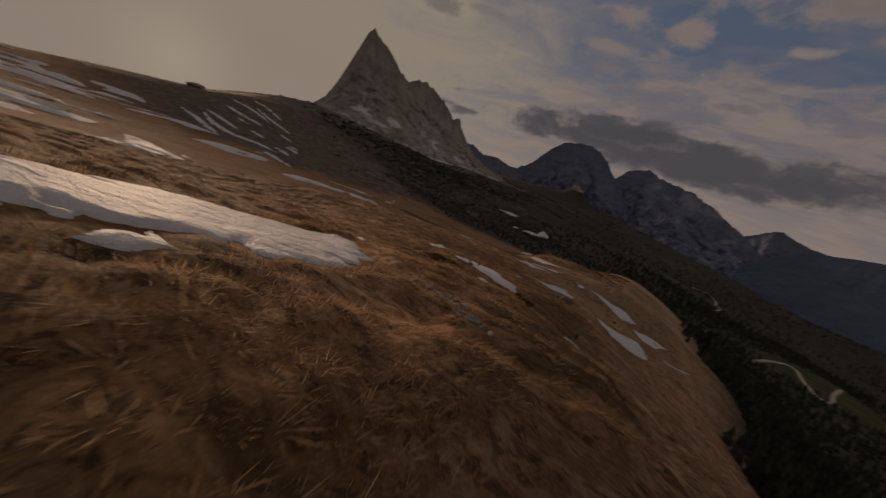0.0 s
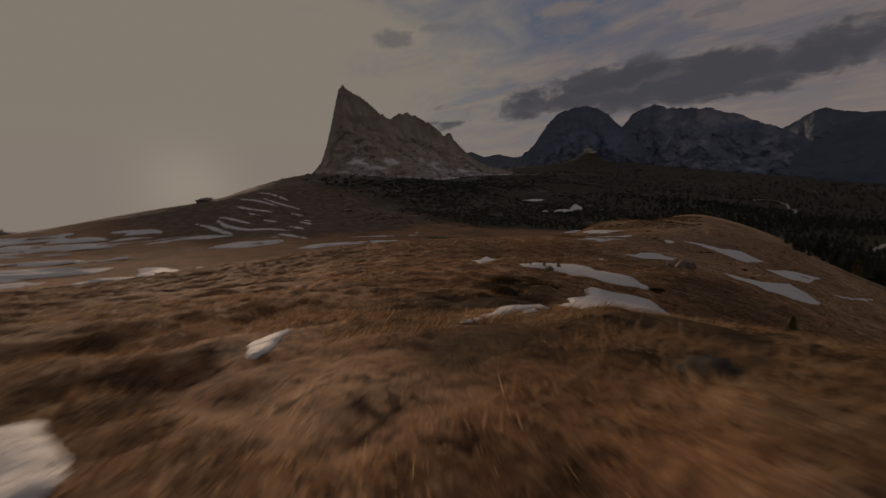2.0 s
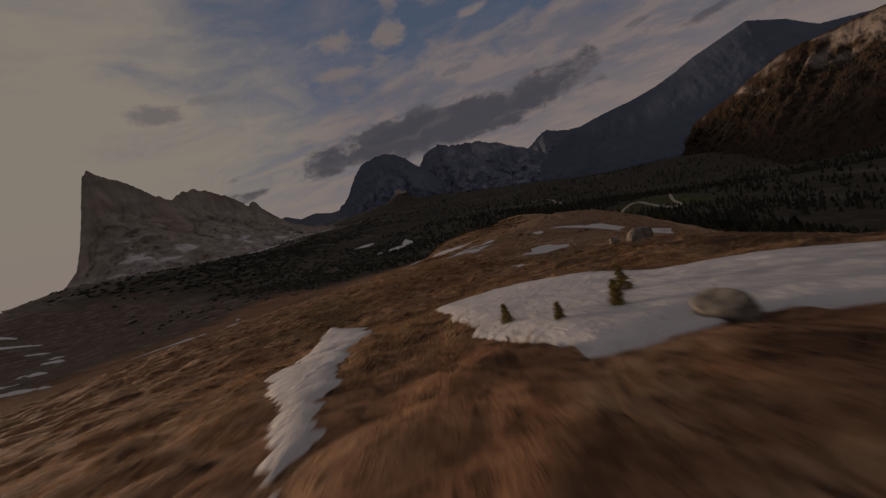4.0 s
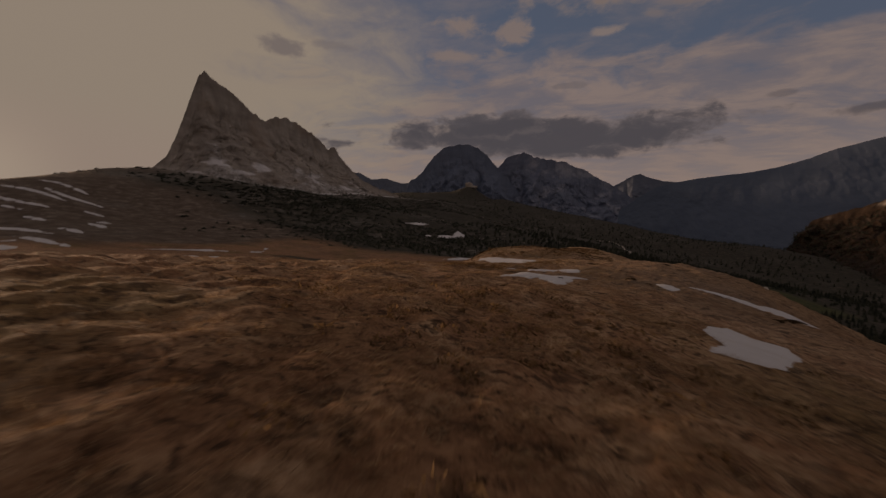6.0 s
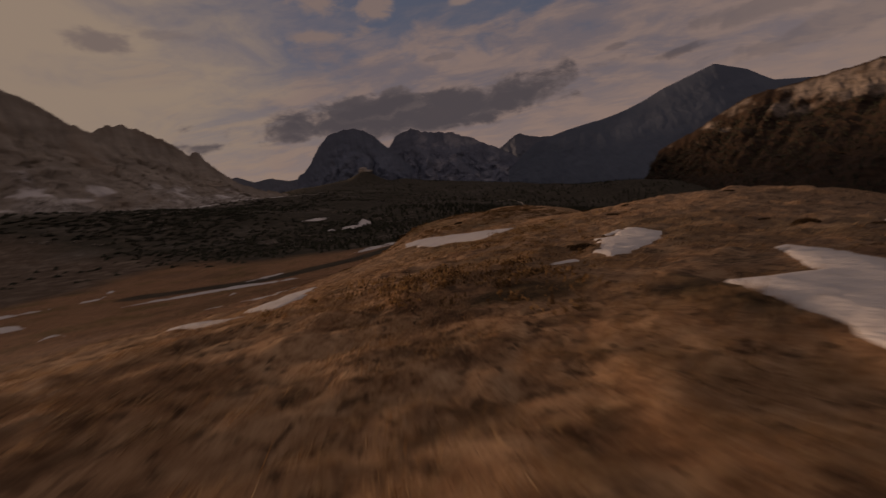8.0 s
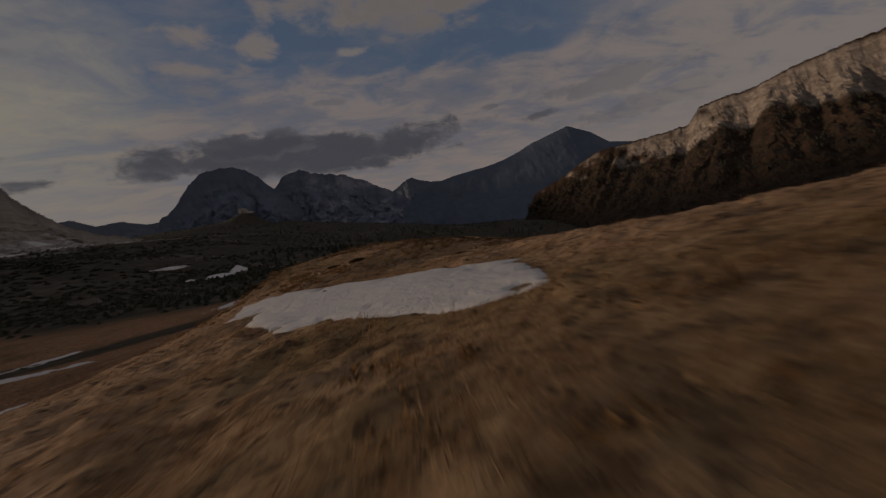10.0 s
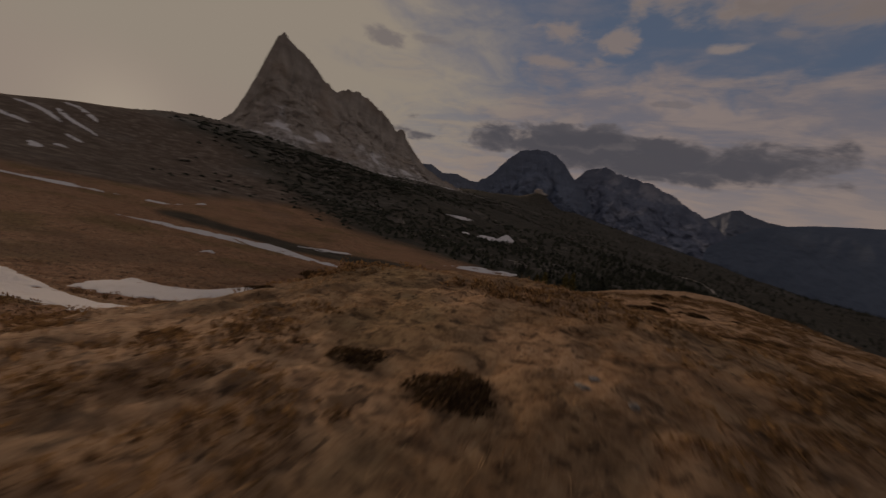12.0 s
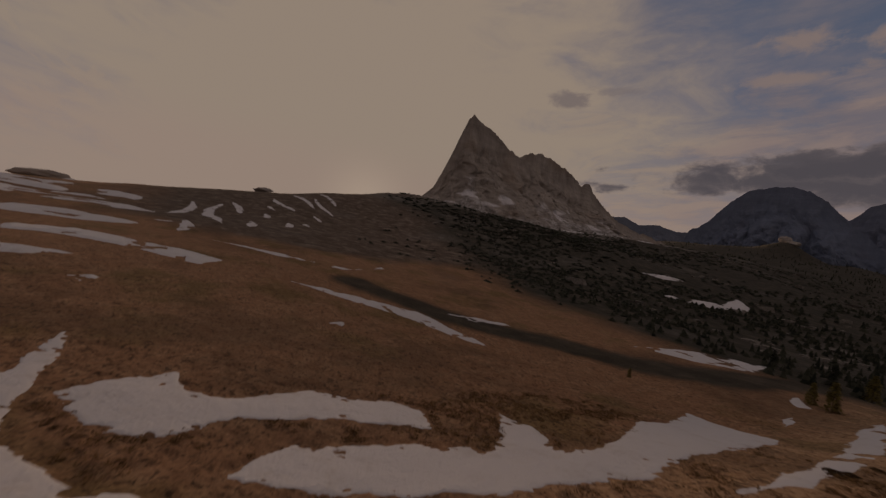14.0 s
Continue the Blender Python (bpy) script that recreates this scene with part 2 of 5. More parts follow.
def solve_land():
    """Weights of a thin plate bent through the spot heights."""
    p = SPOTS[:, :2] / 100
    n = len(p)
    d2 = ((p[:, None] - p[None]) ** 2).sum(2)
    a = np.zeros((n + 3, n + 3))
    far = np.hypot(SPOTS[:, 0] + 25, SPOTS[:, 1] - 80)
    a[:n, :n] = plate(d2) + np.diag(0.0004 + 0.02 * (far / 400) ** 2)
    a[:n, n], a[:n, n + 1:] = 1, p
    a[n:, :n] = a[:n, n:].T
    return np.linalg.solve(a, np.r_[SPOTS[:, 2], 0, 0, 0])


LAND = solve_land()


def land(x, y):
    """The smooth land, without its hummocks."""
    x, y = np.asarray(x, float), np.asarray(y, float)
    n = len(SPOTS)
    out = LAND[n] + LAND[n + 1] * x / 100 + LAND[n + 2] * y / 100
    for k in range(n):
        out = out + LAND[k] * plate((x / 100 - SPOTS[k, 0] / 100) ** 2 + (y / 100 - SPOTS[k, 1] / 100) ** 2)
    return out


def away(x, y):
    """Metres outside the ridge that is walked over."""
    return np.hypot(np.maximum(np.abs(np.asarray(x) + 25) - 50, 0), np.maximum(np.abs(np.asarray(y) - 92) - 98, 0))


def mellow(x, y):
    """The near ground without its tussocks: what lying snow smooths over."""
    near = np.clip(1 - away(x, y) / 60, 0, 1)
    return land(x, y) + near * 0.24 * layered(x, y, 7.0, 2, 3)


PATCHES = []


def old_snow(outline, label, seed, depth, ragged, step, streaky=0.0, holes=0.0):
    """Notes a patch of lying snow: its outline and how it thins to the edge."""
    PATCHES.append((np.array(outline, float), label, seed, depth, ragged, step, streaky, holes))


def snow_edge(patch, x, y):
    """Metres inside the ragged edge of a patch; negative outside."""
    o, label, seed, depth, ragged, step, streaky, holes = patch
    best, inside = np.full(x.shape, 1e9), np.zeros(x.shape, bool)
    for a, b in zip(o, np.roll(o, -1, 0)):
        d = b - a
        t = np.clip(((x - a[0]) * d[0] + (y - a[1]) * d[1]) / max(d @ d, 1e-9), 0, 1)
        best = np.minimum(best, np.hypot(x - a[0] - t * d[0], y - a[1] - t * d[1]))
        if d[1]:
            inside ^= ((a[1] > y) != (b[1] > y)) & (x < d[0] * (y - a[1]) / d[1] + a[0])
    edge = np.where(inside, best, -best) + 1.25 * ragged * layered(x, y, 4 * ragged + 0.6, 6, seed, gain=0.66)
    if step < 0.3:
        edge = np.minimum(edge, 0.30 - 0.25 * holes + (0.30 - 0.08 * holes) * edge + (1.05 + 0.35 * holes) * layered(x, y, 1.1, 4, seed + 3))
    else:
        w = 5 * ragged
        edge = np.minimum(edge, w * (0.30 + layered(x, y, w, 4, seed + 3)))
    if streaky:
        edge = np.minimum(edge, streaky * 2.2 * (layered(x / 1.0, y / 5.0, 1.6 * streaky, 4, seed + 1) - 0.02))
    return edge


def ground(x, y):
    """Height of the ground: the land with hummocks, smoothed where snow lies, and broad rills farther off."""
    x, y = np.asarray(x, float), np.asarray(y, float)
    d = away(x, y)
    near = np.clip(1 - d / 60, 0, 1)
    lumps = layered(x, y, 1.7, 3, 5)
    base = land(x, y)
    soft = base + near * 0.24 * layered(x, y, 7.0, 2, 3)
    z = soft + near * (0.26 * np.maximum(lumps, -0.24) + 0.13 * np.abs(soft_noise(x / 0.8, y / 0.8, 0, 9)) + 0.05 * soft_noise(x / 0.42, y / 0.42, 0, 13) - 0.11)
    z = z + np.clip((d - 20) / 150, 0, 1) * (2.2 * layered(x, y, 90, 3, 21) + np.clip((d - 250) / 400, 0, 1) * 14 * layered(x, y, 320, 5, 23))
    z = z + 34 * np.exp(-((x + 472) / 55) ** 2 - ((y - 2025) / 160) ** 2) - 24 * np.exp(-((x + 660) / 190) ** 2 - ((y - 1980) / 260) ** 2) - 20 * np.exp(-((x + 375) / 50) ** 2 - ((y - 2040) / 260) ** 2)
    z, soft = np.atleast_1d(z), np.atleast_1d(soft)
    px, py = np.atleast_1d(x), np.atleast_1d(y)
    for patch in PATCHES:
        if patch[5] > 0.3:
            continue
        lo, hi = patch[0].min(0) - 1.2, patch[0].max(0) + 1.2
        box = (px > lo[0]) & (px < hi[0]) & (py > lo[1]) & (py < hi[1])
        if box.any():
            w = np.clip((snow_edge(patch, px[box], py[box]) + 0.35) / 0.35, 0, 1)
            z[box] = z[box] * (1 - w) + (soft[box] - 0.03) * w
    return z if x.ndim else z[0]


# outlines of the snow that is left, in metres
old_snow(((-5.2, 0.9), (-4.8, 1.7), (-5.2, 3), (-5.3, 4.5), (-5.6, 6), (-6.1, 7), (-7, 8), (-7.26, 8.17), (-7.19, 8.42), (-7.21, 8.74), (-7.33, 9), (-7.46, 8.71), (-7.53, 8.41), (-7.74, 8.27), (-7.75, 8.44), (-7.67, 8.73), (-7.63, 9.02), (-7.99, 9.21), (-8.36, 9.3), (-8.57, 9.68), (-8.83, 9.5), (-8.88, 9.44), (-8.85, 9.73), (-9.04, 10.2), (-9.76, 10.55), (-10.46, 11.49), (-11.97, 11.62), (-12.12, 11.35), (-11.52, 10.79), (-11.3, 9.94), (-11.22, 9.24), (-11.4, 7.5), (-11.2, 5.8), (-10.2, 3.8), (-8.6, 1.6), (-7.5, -1), (-6, -1)), "large flat snow patch in the grassy basin", 60, 0.10, 0.14, 0.10, holes=0.2)
old_snow(((-22.3, 35.5), (-26.9, 47.1), (-22.9, 43.1), (-18.3, 30.5)), "thin old snow patch with ragged edges on brown grass", 66, 0.10, 0.50, 0.22)
old_snow(((-20.3, 44), (-17.6, 46), (-14.6, 41.6), (-13.2, 38.6), (-11, 37.5), (-9.8, 34), (-9.2, 32.6), (-10.2, 31.6), (-12.4, 31.4), (-14.5, 33), (-16.3, 32.2), (-17.5, 34.5)), "thin old snow patch with ragged edges on brown grass", 67, 0.10, 0.32, 0.14, holes=-1.0)
old_snow(((-11.6, 28.9), (-10.5, 29), (-9, 30), (-8.1, 26.9), (-8.1, 23.5), (-9.2, 21.1), (-9.8, 20.5), (-10.2, 21.1), (-10.7, 21.4), (-10.6, 22.8), (-10.9, 25.5)), "thin old snow patch with ragged edges on brown grass", 68, 0.10, 0.30, 0.13, holes=-1.0)
old_snow(((-10.93, 20.2), (-10.88, 20.57), (-10.71, 20.31), (-10.48, 20.09), (-10.41, 19.67), (-10.57, 19.37), (-10.6, 19.09), (-10.54, 18.6), (-10.52, 18.17), (-10.56, 17.9), (-10.5, 17.46), (-10.43, 17.14), (-10.47, 17.02), (-10.64, 17.04), (-10.76, 17.14), (-10.69, 17.25), (-10.74, 17.54), (-10.92, 18.06), (-11.09, 18.6), (-11.17, 19.25), (-11, 19.73)), "thin old snow patch with ragged edges on brown grass", 69, 0.05, 0.06, 0.06, holes=-1.0)
old_snow(((-10.4, 18.9), (-10.2, 18.6), (-10.2, 18.0), (-10.3, 18.0)), "thin old snow patch with ragged edges on brown grass", 70, 0.03, 0.03, 0.09, holes=-1.0)
old_snow(((-10.61, 16.72), (-10.54, 16.75), (-10.49, 16.61), (-10.48, 16.5), (-10.57, 16.53), (-10.63, 16.6)), "thin old snow patch with ragged edges on brown grass", 71, 0.03, 0.02, 0.05, holes=-1.0)
old_snow(((-10.67, 16.52), (-10.54, 16.38), (-10.48, 16.28), (-10.64, 16.2), (-10.63, 16.36)), "thin old snow patch with ragged edges on brown grass", 161, 0.03, 0.02, 0.05, holes=-1.0)
old_snow(((-4.2, 67.6), (-2.2, 67.4), (0, 70), (2.7, 74.5), (5.1, 70.8), (1.5, 61), (-1.4, 60), (-3.4, 65)), "thin old snow patch with ragged edges on brown grass", 72, 0.10, 0.40, 0.18)
old_snow(((-10, 86.5), (-5.7, 86), (-1, 88.8), (1.5, 87), (-1.7, 80.7), (-5.2, 83)), "thin old snow patch with ragged edges on brown grass", 73, 0.10, 0.45, 0.15)
old_snow(((7.7, 78.9), (13.8, 88.2), (13.0, 86.1), (8.7, 79.6)), "thin old snow patch with ragged edges on brown grass", 74, 0.10, 0.50, 0.15)
old_snow(((-4.6, 23.2), (-4.2, 23.0), (-3.8, 23.9), (-3.5, 24.5), (-3.9, 24.3), (-4.3, 23.8)), "thin old snow patch with ragged edges on brown grass", 75, 0.04, 0.09, 0.09)
old_snow(((-1.9, 15.7), (-1.5, 15.6), (-1.3, 16.1), (-1.7, 16.2)), "thin old snow patch with ragged edges on brown grass", 76, 0.03, 0.04, 0.09)
old_snow(((-14, 69.5), (-11.7, 72.6), (-10.9, 71.4), (-9.4, 71.5), (-10, 69.4), (-13, 65.2), (-15.3, 64.5), (-14.1, 66.5)), "thin old snow patch with ragged edges on brown grass", 77, 0.10, 0.32, 0.14, holes=-1.0)
old_snow(((-17.1, 55.2), (-16.3, 55.6), (-15.9, 54.9), (-15.6, 53.7), (-16.6, 53.6), (-16.9, 53.9)), "thin old snow patch with ragged edges on brown grass", 78, 0.05, 0.12, 0.09)
old_snow(((1.4, 83), (4.9, 87.3), (8.4, 88.6), (6, 82.5), (3, 78.5)), "thin old snow patch with ragged edges on brown grass", 80, 0.10, 0.48, 0.15)
old_snow(((-24.6, 82.6), (-23.4, 83.1), (-21.7, 86.5), (-20.4, 90.3), (-18, 92.7), (-17.8, 88.8), (-19.8, 86), (-22, 83.3)), "thin old snow patch with ragged edges on brown grass", 84, 0.10, 0.32, 0.14)
old_snow(((-22.9, 77.96), (-20.95, 78.3), (-20.04, 79.8), (-18.5, 82.17), (-17.69, 82.82), (-19.29, 78.93), (-19.07, 78.13), (-19.27, 76.83), (-19.49, 76.2), (-19.86, 75.61), (-19.73, 74.86), (-19.89, 74.42), (-20.37, 74.08), (-20.96, 73.87), (-20.82, 74.29), (-21, 74.72), (-21.47, 74.87), (-21.5, 75.04), (-21.38, 75.5), (-21.46, 75.75), (-21.7, 75.6), (-21.96, 75.06), (-22.05, 74.6), (-22.23, 74.79), (-22.72, 74.89), (-23.17, 74.54), (-23.52, 74.05), (-23.85, 74.03), (-23.78, 74.69), (-23.48, 74.8), (-23.18, 75.89)), "thin old snow patch with ragged edges on brown grass", 85, 0.08, 0.16, 0.10, holes=-0.6)
old_snow(((-12.0, 85.4), (-10.9, 85.6), (-10.4, 84.3), (-11.2, 83.2)), "thin old snow patch with ragged edges on brown grass", 86, 0.05, 0.14, 0.09)
old_snow(((-37.3, 87.3), (-45.3, 105.9), (-42.0, 106.5), (-34.2, 86.8), (-33.9, 83.1)), "narrow snow strip lying along a bank", 87, 0.10, 0.50, 0.22)
old_snow(((-39.3, 85.2), (-38.1, 85.7), (-35.0, 83.9), (-35.4, 82.7)), "narrow snow strip lying along a bank", 89, 0.07, 0.25, 0.15)
old_snow(((-36.1, 129.3), (-33.2, 127.2), (-29.8, 123), (-28, 121.6), (-27.1, 119.7), (-26.2, 118.5), (-24.8, 117.6), (-24.3, 116.9), (-22.3, 115.5), (-21.3, 114), (-20.9, 112.8), (-21.8, 112.4), (-21.7, 111.2), (-22, 110), (-22.5, 108.4), (-23.6, 106), (-25.2, 106.6), (-26.6, 108.2), (-27.8, 109.6), (-28.8, 110.5), (-30.4, 112.1), (-31.6, 114.4), (-32.9, 117.6), (-33.2, 121.2), (-35.2, 121.9), (-35.3, 124.3)), "broad granular snow sheet on the grassy crest", 90, 0.10, 0.28, 0.16)
old_snow(((-66.9, 134.2), (-67.3, 136), (-66.8, 137.9), (-73, 137.6), (-78.7, 138.1), (-73.3, 139.2), (-63.2, 139.6), (-58.1, 140.3), (-55, 142), (-52.4, 144.2), (-51.4, 146.3), (-49.1, 147.9), (-47.7, 150.3), (-45.9, 153.4), (-43.7, 156.1), (-40.9, 160), (-39.8, 158.6), (-41.8, 155.7), (-44.6, 152.2), (-46.6, 149.9), (-47.8, 146.4), (-49, 143.4), (-49.5, 138.8)), "large flat snow patch in the grassy basin", 92, 0.10, 0.40, 0.2)
old_snow(((-63.9, 141), (-66.9, 144.1), (-68.2, 147), (-64.2, 147.8), (-62.8, 150.5), (-64.3, 157), (-61.8, 160.1), (-60.6, 164), (-57.1, 164.9), (-53.6, 163.4), (-57.4, 157.6), (-59.8, 151), (-58.4, 149.3), (-57.2, 147.3), (-57.2, 145.8), (-58.3, 143.4), (-60.2, 142.8)), "large flat snow patch in the grassy basin", 93, 0.10, 0.75, 0.2)
old_snow(((-52.2, 149.9), (-54.1, 151.8), (-55.2, 153.9), (-54.1, 155), (-51.9, 160.3), (-49, 165.2), (-50.6, 168), (-55.8, 172.2), (-51.9, 172.4), (-47.6, 170.1), (-46.5, 172.8), (-47.5, 178.6), (-51.7, 190.1), (-50, 193), (-53.5, 207.6), (-47.7, 204.6), (-42.2, 202.3), (-42.4, 190.2), (-42.8, 178.1), (-42, 171.5), (-43, 167.2), (-44.4, 162), (-46.2, 158.4), (-49, 153.6)), "large flat snow patch in the grassy basin", 94, 0.10, 0.75, 0.2)
old_snow(((-38.6, 172.1), (-38.5, 176.2), (-38, 185.8), (-38, 201.1), (-39, 220.2), (-38, 233.9), (-35.8, 206.4), (-36, 192.2), (-36.7, 180.9)), "large flat snow patch in the grassy basin", 95, 0.25, 0.6, 0.3)
old_snow(((-46.2, 139.6), (-38, 142.3), (-37.2, 143.3), (-36.7, 143.2), (-45, 139.9)), "large flat snow patch in the grassy basin", 97, 0.05, 0.18, 0.12)
old_snow(((-41, 155.6), (-40, 156.8), (-39.5, 156.2), (-40.3, 155)), "large flat snow patch in the grassy basin", 99, 0.04, 0.10, 0.12)
old_snow(((-39.8, 159), (-39.4, 160.7), (-38.9, 159.7), (-39.2, 158.3)), "large flat snow patch in the grassy basin", 100, 0.04, 0.10, 0.12)
old_snow(((-123.8, 166), (-118.9, 177.2), (-113.8, 187.3), (-109.8, 195), (-98.3, 197.8), (-85.6, 199.7), (-92.7, 193.8), (-104, 188.7), (-112.6, 178)), "narrow snow strip lying along a bank", 101, 0.5, 0.6, 0.45)
old_snow(((-111.5, 205), (-109.2, 213.3), (-102.8, 223.6), (-106, 210.8)), "narrow snow strip lying along a bank", 102, 0.5, 0.6, 0.45)
old_snow(((-83.9, 250), (-75.3, 275.4), (-64.9, 291.5), (-62.1, 266.1), (-70.6, 255.2)), "narrow snow strip lying along a bank", 103, 0.6, 0.9, 0.6)
old_snow(((-159.4, 108.6), (-164.6, 119.7), (-152, 136.2), (-146.6, 143.6), (-136.8, 152.8), (-127.5, 147.7), (-143.8, 130.9), (-150, 118.3), (-149.5, 111.7)), "narrow snow strip lying along a bank", 104, 0.6, 0.9, 0.6)
old_snow(((-127.8, 118.5), (-126.7, 122.9), (-124.4, 129), (-120, 124.7), (-118.3, 121.5)), "narrow snow strip lying along a bank", 106, 0.6, 0.9, 0.6)
old_snow(((-104.6, 132.1), (-107.3, 133.6), (-106, 135.8), (-102.3, 134.6)), "narrow snow strip lying along a bank", 107, 0.5, 0.6, 0.45)
old_snow(((-300.7, 63.9), (-325.2, 89.0), (-290.2, 116.5), (-228.7, 139.7), (-212.2, 128.1), (-241.6, 106.3), (-231.8, 85.8)), "streaky snowfield on the upland slope", 108, 1.66, 3.33, 1.80, 9.0)
old_snow(((-92.7, 166.8), (-94.1, 170.8), (-91.3, 169.0)), "narrow snow strip lying along a bank", 109, 0.60, 0.41, 0.49)
old_snow(((-210.2, 92.6), (-213.2, 107.7), (-202.0, 129.3), (-189.0, 117.0), (-189.1, 99.3)), "streaky snowfield on the upland slope", 118, 1.28, 2.47, 1.33)
old_snow(((-372.5, 55.2), (-387.4, 80.1), (-363.6, 80.8), (-350.8, 63.7)), "streaky snowfield on the upland slope", 119, 2.33, 3.67, 2.62)
old_snow(((-363.6, 89.0), (-346.1, 114.8), (-327.1, 111.6), (-340.5, 90.8)), "streaky snowfield on the upland slope", 121, 2.17, 3.68, 2.43)
old_snow(((-49.3, 237.9), (-49.4, 244.1), (-45.9, 233.1), (-46.5, 231.0)), "narrow snow strip lying along a bank", 125, 0.77, 0.81, 0.70)
old_snow(((-46.3, 219.4), (-45.7, 222.6), (-44.5, 219.3), (-45.0, 215.1)), "narrow snow strip lying along a bank", 126, 0.66, 0.44, 0.56)
old_snow(((-12.6, 13.6), (-13.1, 14.6), (-11.9, 13.5), (-11.8, 13.3)), "thin old snow patch with ragged edges on brown grass", 130, 0.04, 0.09, 0.09)
old_snow(((-120.0, 10.0), (-330.0, -20.0), (-430.0, 60.0), (-330.0, 80.0), (-200.0, 62.0)), "streaky snowfield on the upland slope", 131, 1.80, 3.66, 1.97, 9.0)
old_snow(((-75.0, 20.0), (-110.0, 26.0), (-90.0, 34.0), (-60.0, 26.0)), "narrow snow strip lying along a bank", 132, 0.62, 0.95, 0.51)
old_snow(((-127.0, 55.0), (-150.0, 66.0), (-165.0, 52.0), (-140.0, 45.0)), "narrow snow strip lying along a bank", 133, 0.94, 1.70, 0.92)
old_snow(((-60.0, 57.0), (-75.0, 66.0), (-82.0, 78.0), (-66.0, 66.0)), "narrow snow strip lying along a bank", 134, 0.10, 0.50, 0.22)
old_snow(((-550, 596), (-542, 612), (-537, 644), (-541, 675), (-547, 656)), "snow tongue on the scree under the rock peak", 200, 2.5, 2.0, 2.5)
old_snow(((-544, 487), (-530, 513), (-522, 566), (-528, 618), (-540, 586)), "snow tongue on the scree under the rock peak", 201, 2.5, 2.0, 2.5)
old_snow(((-520, 848), (-511, 867), (-506, 904), (-510, 942), (-517, 918)), "snow tongue on the scree under the rock peak", 202, 2.5, 2.0, 2.5)
old_snow(((-558, 574), (-542, 586), (-534, 611), (-541, 635), (-553, 620)), "snow tongue on the scree under the rock peak", 203, 2.5, 2.0, 2.5)
old_snow(((-482, 866), (-473, 890), (-468, 938), (-472, 986), (-479, 956)), "snow tongue on the scree under the rock peak", 204, 2.5, 2.0, 2.5)
old_snow(((-521, 615), (-505, 638), (-497, 683), (-504, 728), (-516, 700)), "snow tongue on the scree under the rock peak", 205, 2.5, 2.0, 2.5)
old_snow(((-526, 901), (-513, 921), (-506, 961), (-512, 1002), (-522, 976)), "snow tongue on the scree under the rock peak", 206, 2.5, 2.0, 2.5)
old_snow(((-533, 724), (-525, 742), (-521, 777), (-525, 812), (-530, 790)), "snow tongue on the scree under the rock peak", 207, 2.5, 2.0, 2.5)
old_snow(((-474, 931), (-465, 950), (-459, 987), (-464, 1025), (-471, 1002)), "snow tongue on the scree under the rock peak", 208, 2.5, 2.0, 2.5)
old_snow(((-497, 901), (-482, 927), (-474, 978), (-481, 1029), (-493, 997)), "snow tongue on the scree under the rock peak", 209, 2.5, 2.0, 2.5)
old_snow(((-521, 719), (-510, 739), (-504, 779), (-509, 819), (-518, 794)), "snow tongue on the scree under the rock peak", 210, 2.5, 2.0, 2.5)
old_snow(((-540, 538), (-533, 563), (-529, 611), (-532, 660), (-538, 629)), "snow tongue on the scree under the rock peak", 211, 2.5, 2.0, 2.5)
old_snow(((-530, 509), (-518, 522), (-511, 550), (-517, 577), (-526, 560)), "snow tongue on the scree under the rock peak", 212, 2.5, 2.0, 2.5)
old_snow(((-525, 681), (-517, 709), (-512, 765), (-516, 821), (-523, 786)), "snow tongue on the scree under the rock peak", 213, 2.5, 2.0, 2.5)
old_snow(((-537, 671), (-527, 691), (-522, 733), (-527, 774), (-534, 748)), "snow tongue on the scree under the rock peak", 214, 2.5, 2.0, 2.5)
old_snow(((-509, 658), (-497, 673), (-490, 702), (-496, 730), (-505, 712)), "snow tongue on the scree under the rock peak", 215, 2.5, 2.0, 2.5)
# the next outline is a pale scree strip, laid as a snow patch
old_snow(((-155, 410), (-146, 432), (-135, 462), (-144, 520), (-128, 500), (-124, 470), (-130, 432)), "narrow snow strip lying along a bank", 150, 1.4, 1.6, 1.4)
old_snow(((-200, 470), (-190, 500), (-176, 505), (-184, 478)), "narrow snow strip lying along a bank", 151, 1.4, 1.6, 1.4)
old_snow(((-183, 150), (-167, 170), (-156.5, 192), (-175, 219), (-174, 214), (-153.5, 190), (-163, 168)), "narrow snow strip lying along a bank", 152, 1.4, 1.6, 1.4)


def gully_snow(x0, y0, x1, y1, wide, bend, seed):
    """Notes a bent, tapering tongue of snow down a gully of the ridge's face."""
    d = np.array([x1 - x0, y1 - y0], float)
    side = np.array([-d[1], d[0]]) / np.hypot(*d)
    line = [np.array([x0, y0]) + d * f + side * bend * math.sin(math.pi * f * 1.3) for f in (0, 0.3, 0.6, 0.85, 1)]
    half = [wide * f for f in (0.15, 0.45, 0.5, 0.35, 0.12)]
    old_snow([q + side * h for q, h in zip(line, half)] + [q - side * h for q, h in zip(line[::-1], half[::-1])], "snow tongue in a gully of the far slope", seed, 1.2, 1.0, 1.1)


